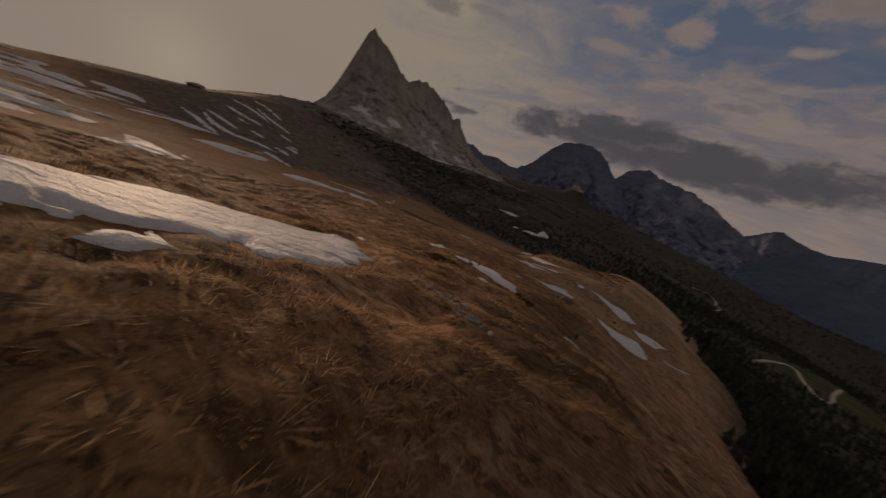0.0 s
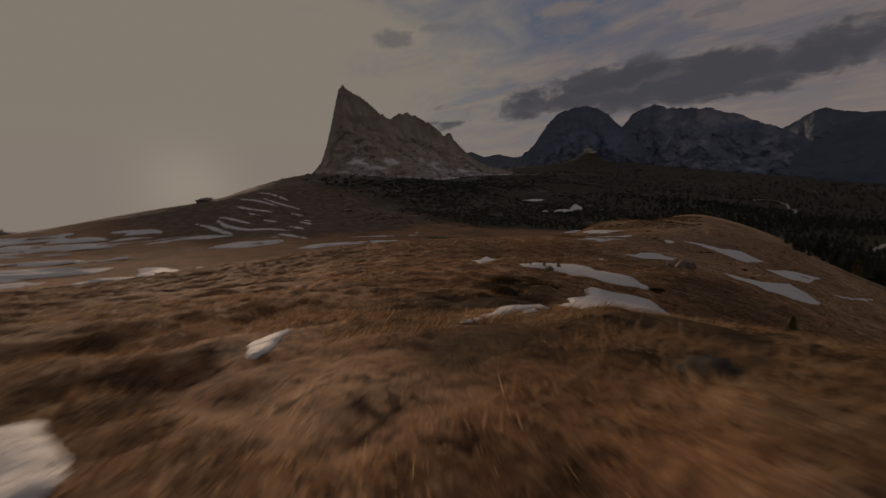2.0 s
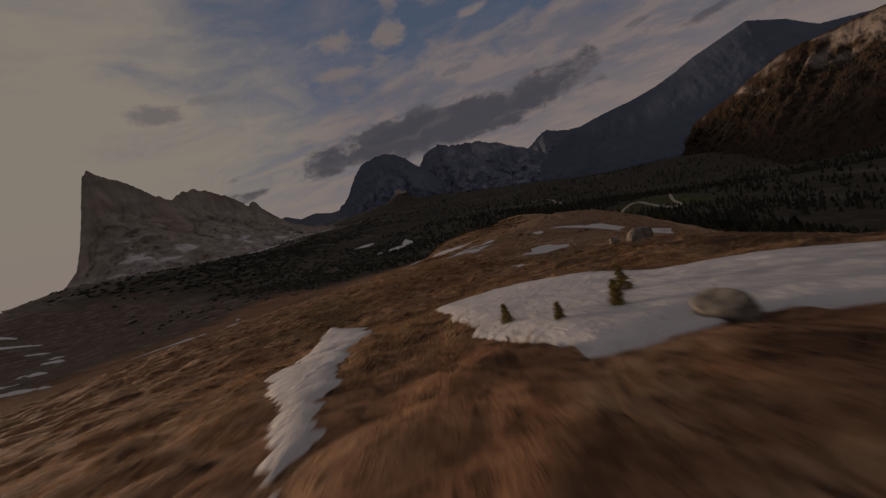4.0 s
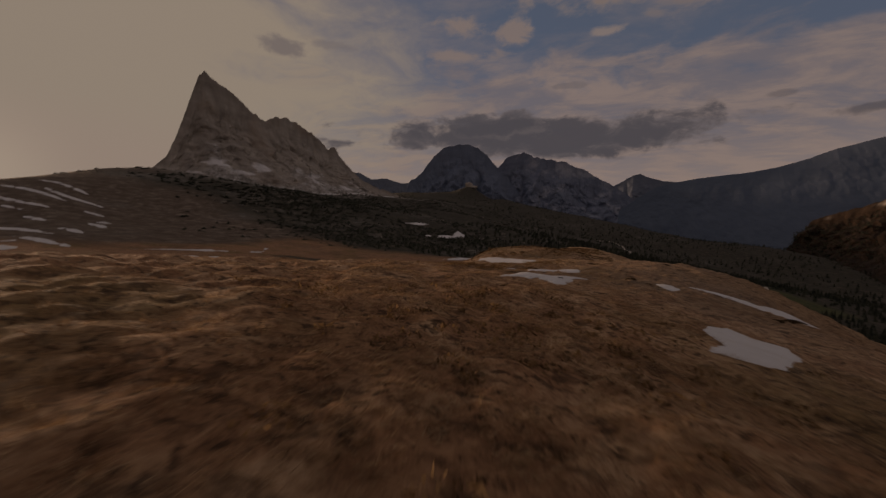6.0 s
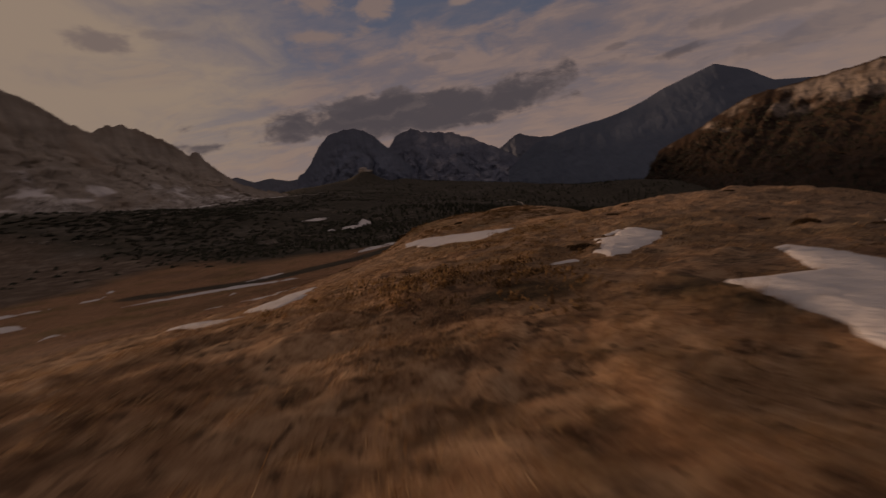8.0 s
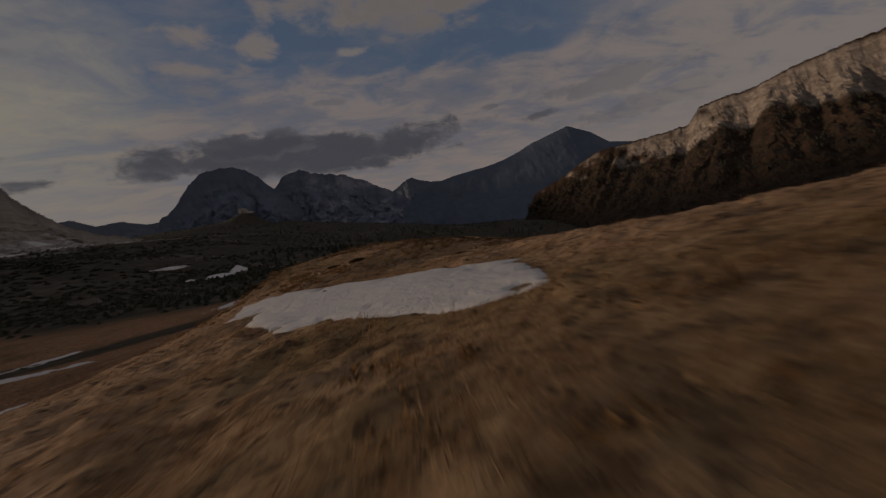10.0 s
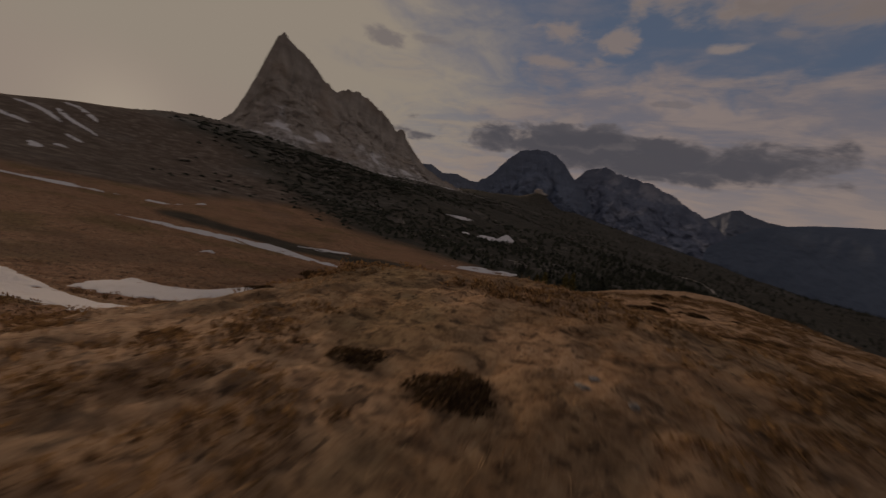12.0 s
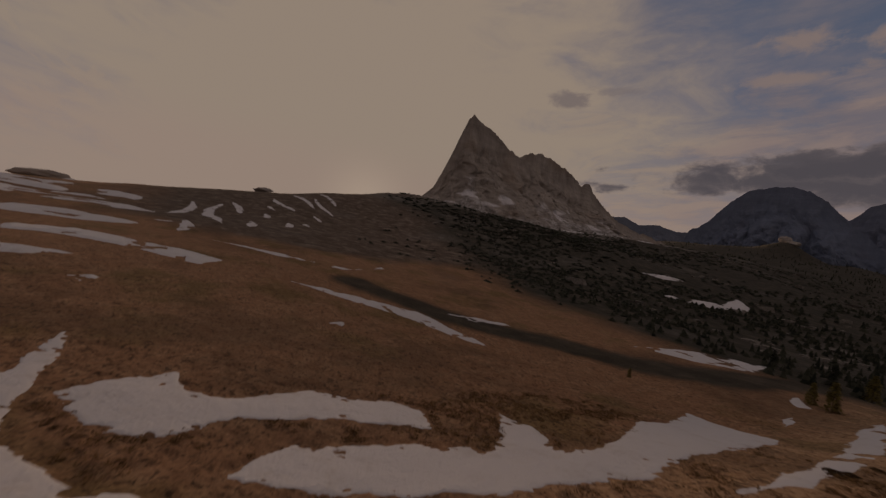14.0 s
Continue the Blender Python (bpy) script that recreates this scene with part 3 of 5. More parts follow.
for row in ((-347, 140, -268, 134, 5.5, 3, 140), (-350, 158, -236, 150, 6.5, -6, 141), (-362, 165, -312, 169, 5, 2, 142), (-400, 199, -350, 207, 5, -3, 143), (-438, 222, -372, 231, 5, 3, 144), (-418, 240, -352, 239, 4.5, -2, 145),
            (-322, 184, -300, 183, 5, 1, 146), (-282, 193, -262, 190, 5, 1, 147), (-452, 252, -390, 256, 4, 2, 148), (-262, 170, -240, 168, 5, 1, 149), (-300, 205, -285, 207, 4, 0, 153), (-340, 222, -322, 224, 4, 0, 154), (-360, 190, -345, 193, 4, 0, 155),
            (-232, 140, -196, 142, 5, 2, 156)):
    gully_snow(*row)


# ---- materials ----
def material(name):
    m = bpy.data.materials.new(name)
    m.use_nodes = True
    return m, Nodes(m.node_tree)


def finish(n, colour, rough=0.9, bump=None, strength=0.5, distance=0.1, normal=None, specular=0.3, subsurface=0.0):
    node = n.add("ShaderNodeBsdfPrincipled")
    n.plug(node, Base_Color=colour, Roughness=rough, Specular_IOR_Level=specular)
    if bump is not None:
        n.plug(node, Normal=n.add("ShaderNodeBump", Strength=strength, Distance=distance, Height=bump).outputs[0])
    n.add("ShaderNodeOutputMaterial", Surface=node.outputs[0])


def leafy(n, colour, share):
    """Thin leaves and blades: part of the light that falls on them shines through."""
    face = n.add("ShaderNodeBsdfPrincipled")
    n.plug(face, Base_Color=colour, Roughness=0.85, Specular_IOR_Level=0.12)
    through_leaf = n.add("ShaderNodeBsdfTranslucent", Color=colour)
    both = n.add("ShaderNodeMixShader", Fac=share)
    n.plug(both, i1=face.outputs[0], i2=through_leaf.outputs[0])
    n.add("ShaderNodeOutputMaterial", Surface=both.outputs[0])


def place(n):
    return n.add("ShaderNodeNewGeometry").outputs["Position"]


def grass_ground():
    """Dead alpine grass: straw and rust tufts over dark soil, greener and darker wood litter farther down the slopes."""
    m, n = material("dead_grass_ground")
    p = place(n)
    broad = n.noise(p, 0.06, 5, 0.6)
    mid = n.noise(p, 0.38, 6, 0.65, 0.6)
    tuft = n.noise(p, 2.6, 6, 0.68, 0.8)
    blade = n.noise(n.vec("MULTIPLY", p, (1.0, 1.0, 0.4)), 19.0, 4, 0.75)
    both = n.math("ADD", n.math("MULTIPLY", tuft, 0.62), n.math("MULTIPLY", blade, 0.38))
    straw = n.ramp(both, [(0.32, (0.084, 0.047, 0.027)), (0.42, (0.27, 0.154, 0.088)), (0.53, (0.47, 0.297, 0.175)), (0.68, (0.63, 0.445, 0.28))])
    rust = n.ramp(both, [(0.34, (0.064, 0.034, 0.020)), (0.5, (0.28, 0.148, 0.080)), (0.66, (0.47, 0.27, 0.150))])
    north = n.span(n.add("ShaderNodeSeparateXYZ", Vector=p).outputs["Y"], 45.0, 125.0)
    crest_side = n.span(n.add("ShaderNodeSeparateXYZ", Vector=p).outputs["X"], -52.0, -36.0)
    north = n.math("MULTIPLY", north, crest_side)
    basin = n.math("SUBTRACT", 1.0, crest_side)
    colour = n.mix(n.span(n.math("SUBTRACT", mid, n.math("MULTIPLY", north, 0.15)), 0.38, 0.54), straw, rust)
    colour = n.mix(n.math("MULTIPLY", north, 0.45), colour, n.ramp(both, [(0.34, (0.20, 0.115, 0.06)), (0.52, (0.55, 0.355, 0.205)), (0.68, (0.70, 0.50, 0.32))]))
    colour = n.mix(n.math("MULTIPLY", basin, 0.6), colour, n.ramp(both, [(0.30, (0.17, 0.088, 0.05)), (0.5, (0.30, 0.165, 0.095)), (0.7, (0.44, 0.26, 0.155))]))
    olive = n.ramp(tuft, [(0.32, (0.030, 0.024, 0.010)), (0.6, (0.22, 0.160, 0.062))])
    colour = n.mix(n.math("MULTIPLY", n.span(broad, 0.50, 0.66), 0.6), colour, olive)
    heath = n.span(n.noise(n.vec("MULTIPLY", p, (0.8, 1.25, 1.0)), 1.25, 5, 0.62, 0.7), 0.545, 0.62)
    colour = n.mix(n.math("MULTIPLY", heath, 0.62), colour, (0.062, 0.038, 0.024))
    # pits between the tussocks are put in as dark spots of colour
    painted_pits = n.span(n.noise(p, 3.1, 4, 0.6, 0.5), 0.57, 0.63)
    colour = n.mix(n.math("MULTIPLY", painted_pits, 0.7), colour, (0.030, 0.018, 0.012))
    moor = n.span(n.noise(p, 0.022, 7, 0.68, 0.6), 0.47, 0.62)
    colour = n.mix(n.math("MULTIPLY", moor, 0.45), colour, (0.085, 0.056, 0.036))
    # dark heath mounds, and the right flank's shade as ground colour
    heath_shade = n.add("ShaderNodeAttribute")
    heath_shade.attribute_name = "heath"
    colour = n.mix(heath_shade.outputs["Fac"], colour, n.ramp(both, [(0.34, (0.022, 0.015, 0.009)), (0.52, (0.075, 0.050, 0.026)), (0.68, (0.17, 0.115, 0.055))]))
    bare = n.add("ShaderNodeAttribute")
    bare.attribute_name = "moor"
    stony = n.ramp(n.noise(p, 0.14, 8, 0.72, 0.4), [(0.34, (0.066, 0.049, 0.037)), (0.52, (0.125, 0.094, 0.072)), (0.70, (0.23, 0.19, 0.155))])
    colour = n.mix(bare.outputs["Fac"], colour, stony)
    wood = n.add("ShaderNodeAttribute")
    wood.attribute_name = "woodland"
    litter = n.ramp(n.noise(p, 0.11, 6, 0.7), [(0.35, (0.030, 0.029, 0.022)), (0.55, (0.056, 0.050, 0.038)), (0.72, (0.105, 0.088, 0.068))])
    colour = n.mix(wood.outputs["Fac"], colour, litter)
    pasture = n.add("ShaderNodeAttribute")
    pasture.attribute_name = "pasture"
    turf = n.ramp(n.noise(p, 0.09, 6, 0.65), [(0.35, (0.030, 0.036, 0.014)), (0.65, (0.085, 0.088, 0.036))])
    colour = n.mix(pasture.outputs["Fac"], colour, turf)
    scree = n.add("ShaderNodeAttribute")
    scree.attribute_name = "scree"
    stones = n.ramp(n.noise(p, 0.16, 7, 0.75), [(0.36, (0.09, 0.08, 0.068)), (0.54, (0.22, 0.20, 0.18)), (0.7, (0.42, 0.40, 0.37))])
    colour = n.mix(scree.outputs["Fac"], colour, stones)
    relief = n.math("ADD", n.math("MULTIPLY", tuft, 1.0), n.math("MULTIPLY", blade, 0.45))
    finish(n, colour, 0.95, relief, 0.9, 0.16, specular=0.1)
    return m


def blades():
    m, n = material("dry_grass_blades")
    wind = n.add("ShaderNodeNewGeometry")
    tone = n.noise(wind.outputs["Position"], 0.55, 6, 0.65, 0.6)
    odd = wind.outputs["Random Per Island"]
    mixv = n.math("ADD", n.math("MULTIPLY", odd, 0.55), n.math("MULTIPLY", tone, 0.45))
    colour = n.ramp(mixv, [(0.15, (0.065, 0.036, 0.018)), (0.35, (0.24, 0.132, 0.064)), (0.6, (0.38, 0.25, 0.142)), (0.85, (0.58, 0.43, 0.27))])
    leafy(n, colour, 0.35)
    return m


def snow_cover():
    m, n = material("old_snow")
    p = place(n)
    runnel = n.noise(p, 3.4, 5, 0.6, 0.3)
    grain = n.noise(p, 14.0, 4, 0.6)
    dirt = n.span(n.noise(p, 0.45, 6, 0.68), 0.50, 0.74)
    colour = n.mix(n.math("MULTIPLY", dirt, 0.42), (0.57, 0.56, 0.565), (0.41, 0.37, 0.33))
    speck = n.span(n.noise(p, 7.5, 3, 0.7), 0.66, 0.72)
    colour = n.mix(n.math("MULTIPLY", speck, 0.55), colour, (0.22, 0.17, 0.12))
    finish(n, colour, 0.75, n.math("ADD", runnel, n.math("MULTIPLY", grain, 0.25)), 0.85, 0.14, specular=0.25)
    return m


def rock_face(name, dark, pale, scale=0.03, stain=0.5, stained=(0.20, 0.135, 0.095), relief=0.9):
    m, n = material(name)
    p = place(n)
    upright = n.vec("MULTIPLY", p, (1.0, 1.0, 0.28))
    streak = n.noise(upright, scale * 1.6, 8, 0.68, 0.5)
    layer = n.noise(n.vec("MULTIPLY", p, (0.25, 0.25, 1.6)), scale * 1.4, 6, 0.7, 0.8)
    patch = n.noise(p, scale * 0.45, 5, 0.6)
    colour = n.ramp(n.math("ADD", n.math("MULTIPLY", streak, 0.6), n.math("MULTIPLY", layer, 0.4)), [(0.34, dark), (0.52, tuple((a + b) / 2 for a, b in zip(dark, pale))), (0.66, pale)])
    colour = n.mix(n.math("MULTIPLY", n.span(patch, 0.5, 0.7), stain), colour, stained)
    apron = n.add("ShaderNodeAttribute")
    apron.attribute_name = "scree"
    rubble = n.ramp(n.noise(p, scale * 3, 6, 0.75), [(0.38, (0.13, 0.12, 0.11)), (0.5, (0.34, 0.325, 0.31)), (0.62, (0.56, 0.55, 0.55))])
    colour = n.mix(apron.outputs["Fac"], colour, rubble)
    drift = n.add("ShaderNodeAttribute")
    drift.attribute_name = "ledge_snow"
    colour = n.mix(drift.outputs["Fac"], colour, (0.60, 0.59, 0.60))
    cover = n.add("ShaderNodeAttribute")
    cover.attribute_name = "wooded"
    colour = n.mix(cover.outputs["Fac"], colour, n.ramp(streak, [(0.35, (0.016, 0.011, 0.008)), (0.65, (0.050, 0.031, 0.020))]))
    finish(n, colour, 0.92, n.math("ADD", streak, layer), relief, 0.25 / scale * 0.4, specular=0.15)
    return m


def plain(name, dark, pale, scale, rough=0.85, strength=0.4, distance=0.02, stretch=(1, 1, 1)):
    m, n = material(name)
    f = n.noise(n.vec("MULTIPLY", place(n), stretch), scale, 6, 0.65, 0.3)
    finish(n, n.ramp(f, [(0.35, dark), (0.65, pale)]), rough, f, strength, distance, specular=0.2)
    return m


def foliage(name, dark, pale):
    m, n = material(name)
    odd = n.add("ShaderNodeNewGeometry").outputs["Random Per Island"]
    f = n.noise(place(n), 0.6, 4, 0.6)
    leafy(n, n.ramp(n.math("ADD", n.math("MULTIPLY", odd, 0.6), n.math("MULTIPLY", f, 0.4)), [(0.2, dark), (0.8, pale)]), 0.4)
    return m


GRASS, BLADES, SNOW = grass_ground(), blades(), snow_cover()
PEAK_ROCK = rock_face("grey_dolomite", (0.19, 0.168, 0.15), (0.43, 0.39, 0.345), 0.022, 0.45, (0.25, 0.185, 0.135), 0.7)
# far mountains: the blue-grey of distance haze is put into these base colours
FAR_HAZE_ROCK = rock_face("far_haze_blue_rock", (0.10, 0.125, 0.175), (0.155, 0.185, 0.25), 0.012, 0.15, (0.13, 0.11, 0.11), 0.4)
# its pale stain is painted for cloud wisps lying across the mountain
VEILED_HAZE_ROCK = rock_face("veiled_haze_blue_rock", (0.105, 0.125, 0.175), (0.175, 0.20, 0.26), 0.012, 0.7, (0.34, 0.35, 0.39), 0.45)
FARTHEST_HAZE_ROCK = rock_face("farthest_haze_blue_rock", (0.090, 0.115, 0.160), (0.112, 0.140, 0.190), 0.006, 0.0, relief=0.15)
CLIFF_ROCK = rock_face("pale_cliff_rock", (0.06, 0.052, 0.047), (0.34, 0.29, 0.25), 0.045, 0.10)
DARK_STONE = plain("dark_wet_stone", (0.020, 0.017, 0.015), (0.075, 0.062, 0.052), 4.0, 0.7, 0.6, 0.03)
BOULDER = plain("lichen_stone", (0.07, 0.062, 0.052), (0.27, 0.245, 0.21), 3.2, 0.9, 0.8, 0.05)
HEATH = foliage("heath_leaves", (0.030, 0.018, 0.011), (0.125, 0.080, 0.040))
HEATHER = foliage("heather_cushions", (0.075, 0.045, 0.024), (0.30, 0.185, 0.088))
NEEDLES = foliage("spruce_needles", (0.030, 0.036, 0.027), (0.086, 0.088, 0.062))
LARCH = foliage("larch_needles", (0.09, 0.075, 0.022), (0.30, 0.235, 0.075))
BARK = plain("bark", (0.035, 0.025, 0.018), (0.12, 0.09, 0.065), 9.0, 0.95, 0.7, 0.03, (1, 1, 0.2))


# ---- ground, snow and mountains ----
def mesh_of(name, points, faces, mat, smooth=True):
    """A mesh from arrays of corners and of four-cornered or three-cornered faces."""
    points, faces = np.asarray(points, np.float32), np.asarray(faces, np.int32)
    me = bpy.data.meshes.new(name)
    me.vertices.add(len(points))
    me.vertices.foreach_set("co", points.ravel())
    me.loops.add(faces.size)
    me.loops.foreach_set("vertex_index", faces.ravel())
    me.polygons.add(len(faces))
    me.polygons.foreach_set("loop_start", np.arange(0, faces.size, faces.shape[1], dtype=np.int32))
    me.polygons.foreach_set("use_smooth", np.full(len(faces), smooth))
    me.materials.append(mat)
    me.update(calc_edges=True)
    me.validate()
    return me


def grid_faces(rows, cols):
    a = np.arange(rows * cols).reshape(rows, cols)
    return np.stack([a[:-1, :-1], a[:-1, 1:], a[1:, 1:], a[1:, :-1]], -1).reshape(-1, 4)


def stations(lo, hi, step, reach, growth=1.035):
    """Even steps between lo and hi, then ever longer steps out to reach."""
    inner = np.arange(lo, hi + step / 2, step)
    outer, s, d = [], step, 0.0
    while d < reach:
        s *= growth
        d += s
        outer.append(d)
    outer = np.array(outer)
    return np.concatenate([lo - outer[::-1], inner, inner[-1] + outer])


def heather(x, y):
    """A bank of heather across the basin, its shade painted in as well, 0..1."""
    line = ((-135, 186), (-118, 197), (-102, 212), (-89, 223), (-75, 231), (-62, 240), (-54, 262), (-50, 285))
    best = np.full(np.shape(x), 1e9)
    for a, b in zip(line, line[1:]):
        dx, dy = b[0] - a[0], b[1] - a[1]
        t = np.clip(((x - a[0]) * dx + (y - a[1]) * dy) / (dx * dx + dy * dy), 0, 1)
        best = np.minimum(best, np.hypot(x - a[0] - t * dx, y - a[1] - t * dy))
    return 0.95 * np.clip(2 * (1.1 - best / 8.5 + 0.4 * layered(x, y, 10, 4, 49)), 0, 1)


def pasture(x, y):
    """A grazed clearing round the track in the valley, 0..1."""
    return np.clip(3 * (1.1 - np.hypot((np.asarray(x) - 145) / 50, (np.asarray(y) - 420) / 80) + 0.4 * layered(x, y, 40, 3, 51)), 0, 1)


def woodland(x, y):
    """How thickly trees and dark litter cover the land, 0..1."""
    right = np.clip((x - 16 - 6 * layered(x, y, 40, 3, 41)) / 14, 0, 1)
    beyond = np.clip((y - 268 + 0.15 * (x + 60) - 36 * layered(x, y, 90, 4, 43)) / 28, 0, 1) * np.clip((x + 600 - 60 * layered(x, y, 150, 3, 45)) / 120, 0, 1)
    beyond = np.maximum(beyond, np.clip((y - 760) / 150, 0, 1))
    return np.maximum(right, beyond)


def brown_moor(x, y):
    """Dark heath and stony ground on the face of the upland ridge and the slopes under the peak, 0..1."""
    edge = np.interp(y, (60, 90, 140, 170, 195, 235, 280, 320, 345), (-300, -250, -192, -186, -172, -176, -184, -160, -120))
    return np.clip((edge - 12 - x + 26 * layered(x, y, 45, 4, 52)) / 26, 0, 1) * np.clip((y - 70) / 60, 0, 1) * np.clip((x + 900) / 100, 0, 1)


def heath_and_shade(x, y):
    """Low dark heath on single mounds, plus shade painted on the right flank, 0..1."""
    out = np.zeros(np.shape(x))
    # the ellipses right of the path darken the ridge's shaded side
    for cx, cy, rx, ry, full in ((-13.2, 23.5, 2.6, 5.5, 1.0), (-6.5, 23, 4.0, 6.5, 0.8), (-12.6, 21, 2.6, 6, 1.0), (3, 4, 5, 6, 0.5), (-7.5, 17.5, 3.2, 5, 0.9), (-1.5, 12, 3.5, 6, 0.75), (-12.5, 52, 5, 7, 0.6), (-6, 40, 5, 12, 0.7), (-26.2, 79.6, 2.0, 1.1, 1.0), (-23.4, 77.6, 0.9, 1.6, 1.0), (-8.5, 4.6, 0.6, 0.5, 0.8), (-4.6, 1.3, 0.7, 0.5, 0.9),
                                 (-29, 150, 7, 9, 0.5), (-36, 137, 3, 5, 0.5), (-16, 42, 5, 9, 0.45)):
        r = np.hypot((x - cx) / rx, (y - cy) / ry)
        out = np.maximum(out, full * np.clip(2.2 * (1.05 - r + 0.55 * layered(x, y, 1.6, 4, 57)), 0, 1))
    return out


gx, gy = np.meshgrid(stations(-70, 20, 0.25, 5200), stations(-5, 186, 0.25, 5200))
gz = ground(gx, gy)
me = mesh_of("ground", np.stack([gx, gy, gz], -1).reshape(-1, 3), grid_faces(*gx.shape), GRASS)
# the bank's heather and its shade both take the dark litter colour
wood = np.maximum(woodland(gx, gy), heather(gx, gy))
me.attributes.new("woodland", "FLOAT", "POINT").data.foreach_set("value", wood.ravel().astype(np.float32))
me.attributes.new("pasture", "FLOAT", "POINT").data.foreach_set("value", pasture(gx, gy).ravel().astype(np.float32))
me.attributes.new("moor", "FLOAT", "POINT").data.foreach_set("value", brown_moor(gx, gy).ravel().astype(np.float32))
me.attributes.new("heath", "FLOAT", "POINT").data.foreach_set("value", heath_and_shade(gx, gy).ravel().astype(np.float32))
foot = np.exp(-(((gx + 515) / 95) ** 2 + np.clip(np.abs(gy - 790) - 260, 0, None) ** 2 / 160 ** 2))
foot = np.clip(foot * 1.5 + 0.9 * layered(gx, gy, 60, 4, 47) - 0.30, 0, 1)
me.attributes.new("scree", "FLOAT", "POINT").data.foreach_set("value", foot.ravel().astype(np.float32))
tagged(new("ground", me), "hummocky alpine meadow of rust-brown dead grass", "meadow", kind="structure")


SNOWY = [patch[0] for patch in PATCHES]


def snow_patch(patch):
    """A sheet of old snow that thins to a ragged edge, lying on the ground inside an outline."""
    o, label, seed, depth, ragged, step, streaky, holes = patch
    x, y = np.meshgrid(np.arange(o[:, 0].min() - 2 * ragged - step, o[:, 0].max() + 2 * ragged + step, step),
                       np.arange(o[:, 1].min() - 2 * ragged - step, o[:, 1].max() + 2 * ragged + step, step))
    edge = snow_edge(patch, x, y)
    slope = depth / max(2.2 * ragged, 0.5)
    if step < 0.3:
        z = mellow(x, y) + np.where(edge < 0, edge * 1.2, np.clip(edge * slope, 0, depth * 0.75)) + 0.02 * soft_noise(x * 2.4, y * 2.4, 0, seed) * np.clip(edge * 2, 0, 1)
    else:
        z = ground(x, y) + np.clip(edge * slope, -depth * 1.6, depth * 0.75)
    keep = (edge > -1.2 * step - 0.06).ravel()
    f = grid_faces(*x.shape)
    f = f[keep[f].all(1)]
    if not len(f):
        return
    # each separate piece is a patch of its own
    label_of = np.arange(x.size)
    while True:
        low = label_of[f].min(1)
        fresh = label_of.copy()
        np.minimum.at(fresh, f.ravel(), np.repeat(low, 4))
        fresh = fresh[fresh]
        if (fresh == label_of).all():
            break
        label_of = fresh
    points = np.stack([x, y, z], -1).reshape(-1, 3)
    owner = label_of[f[:, 0]]
    for piece in np.unique(owner):
        g = f[owner == piece]
        if len(g) < 6 or edge.ravel()[g].max() < 0.02:
            continue
        used, back = np.unique(g, return_inverse=True)
        me = mesh_of("snow_patch", points[used], back.reshape(-1, 4), SNOW)
        tagged(new("snow_patch", me), label, "snow patch", "snow patches on the meadow")


for patch in PATCHES:
    snow_patch(patch)


# ---- the rock peak and the far mountains ----
def between(points, at):
    p = np.array(points, float)
    return np.interp(at, p[:, 0], p[:, 1])


SLOPES = []


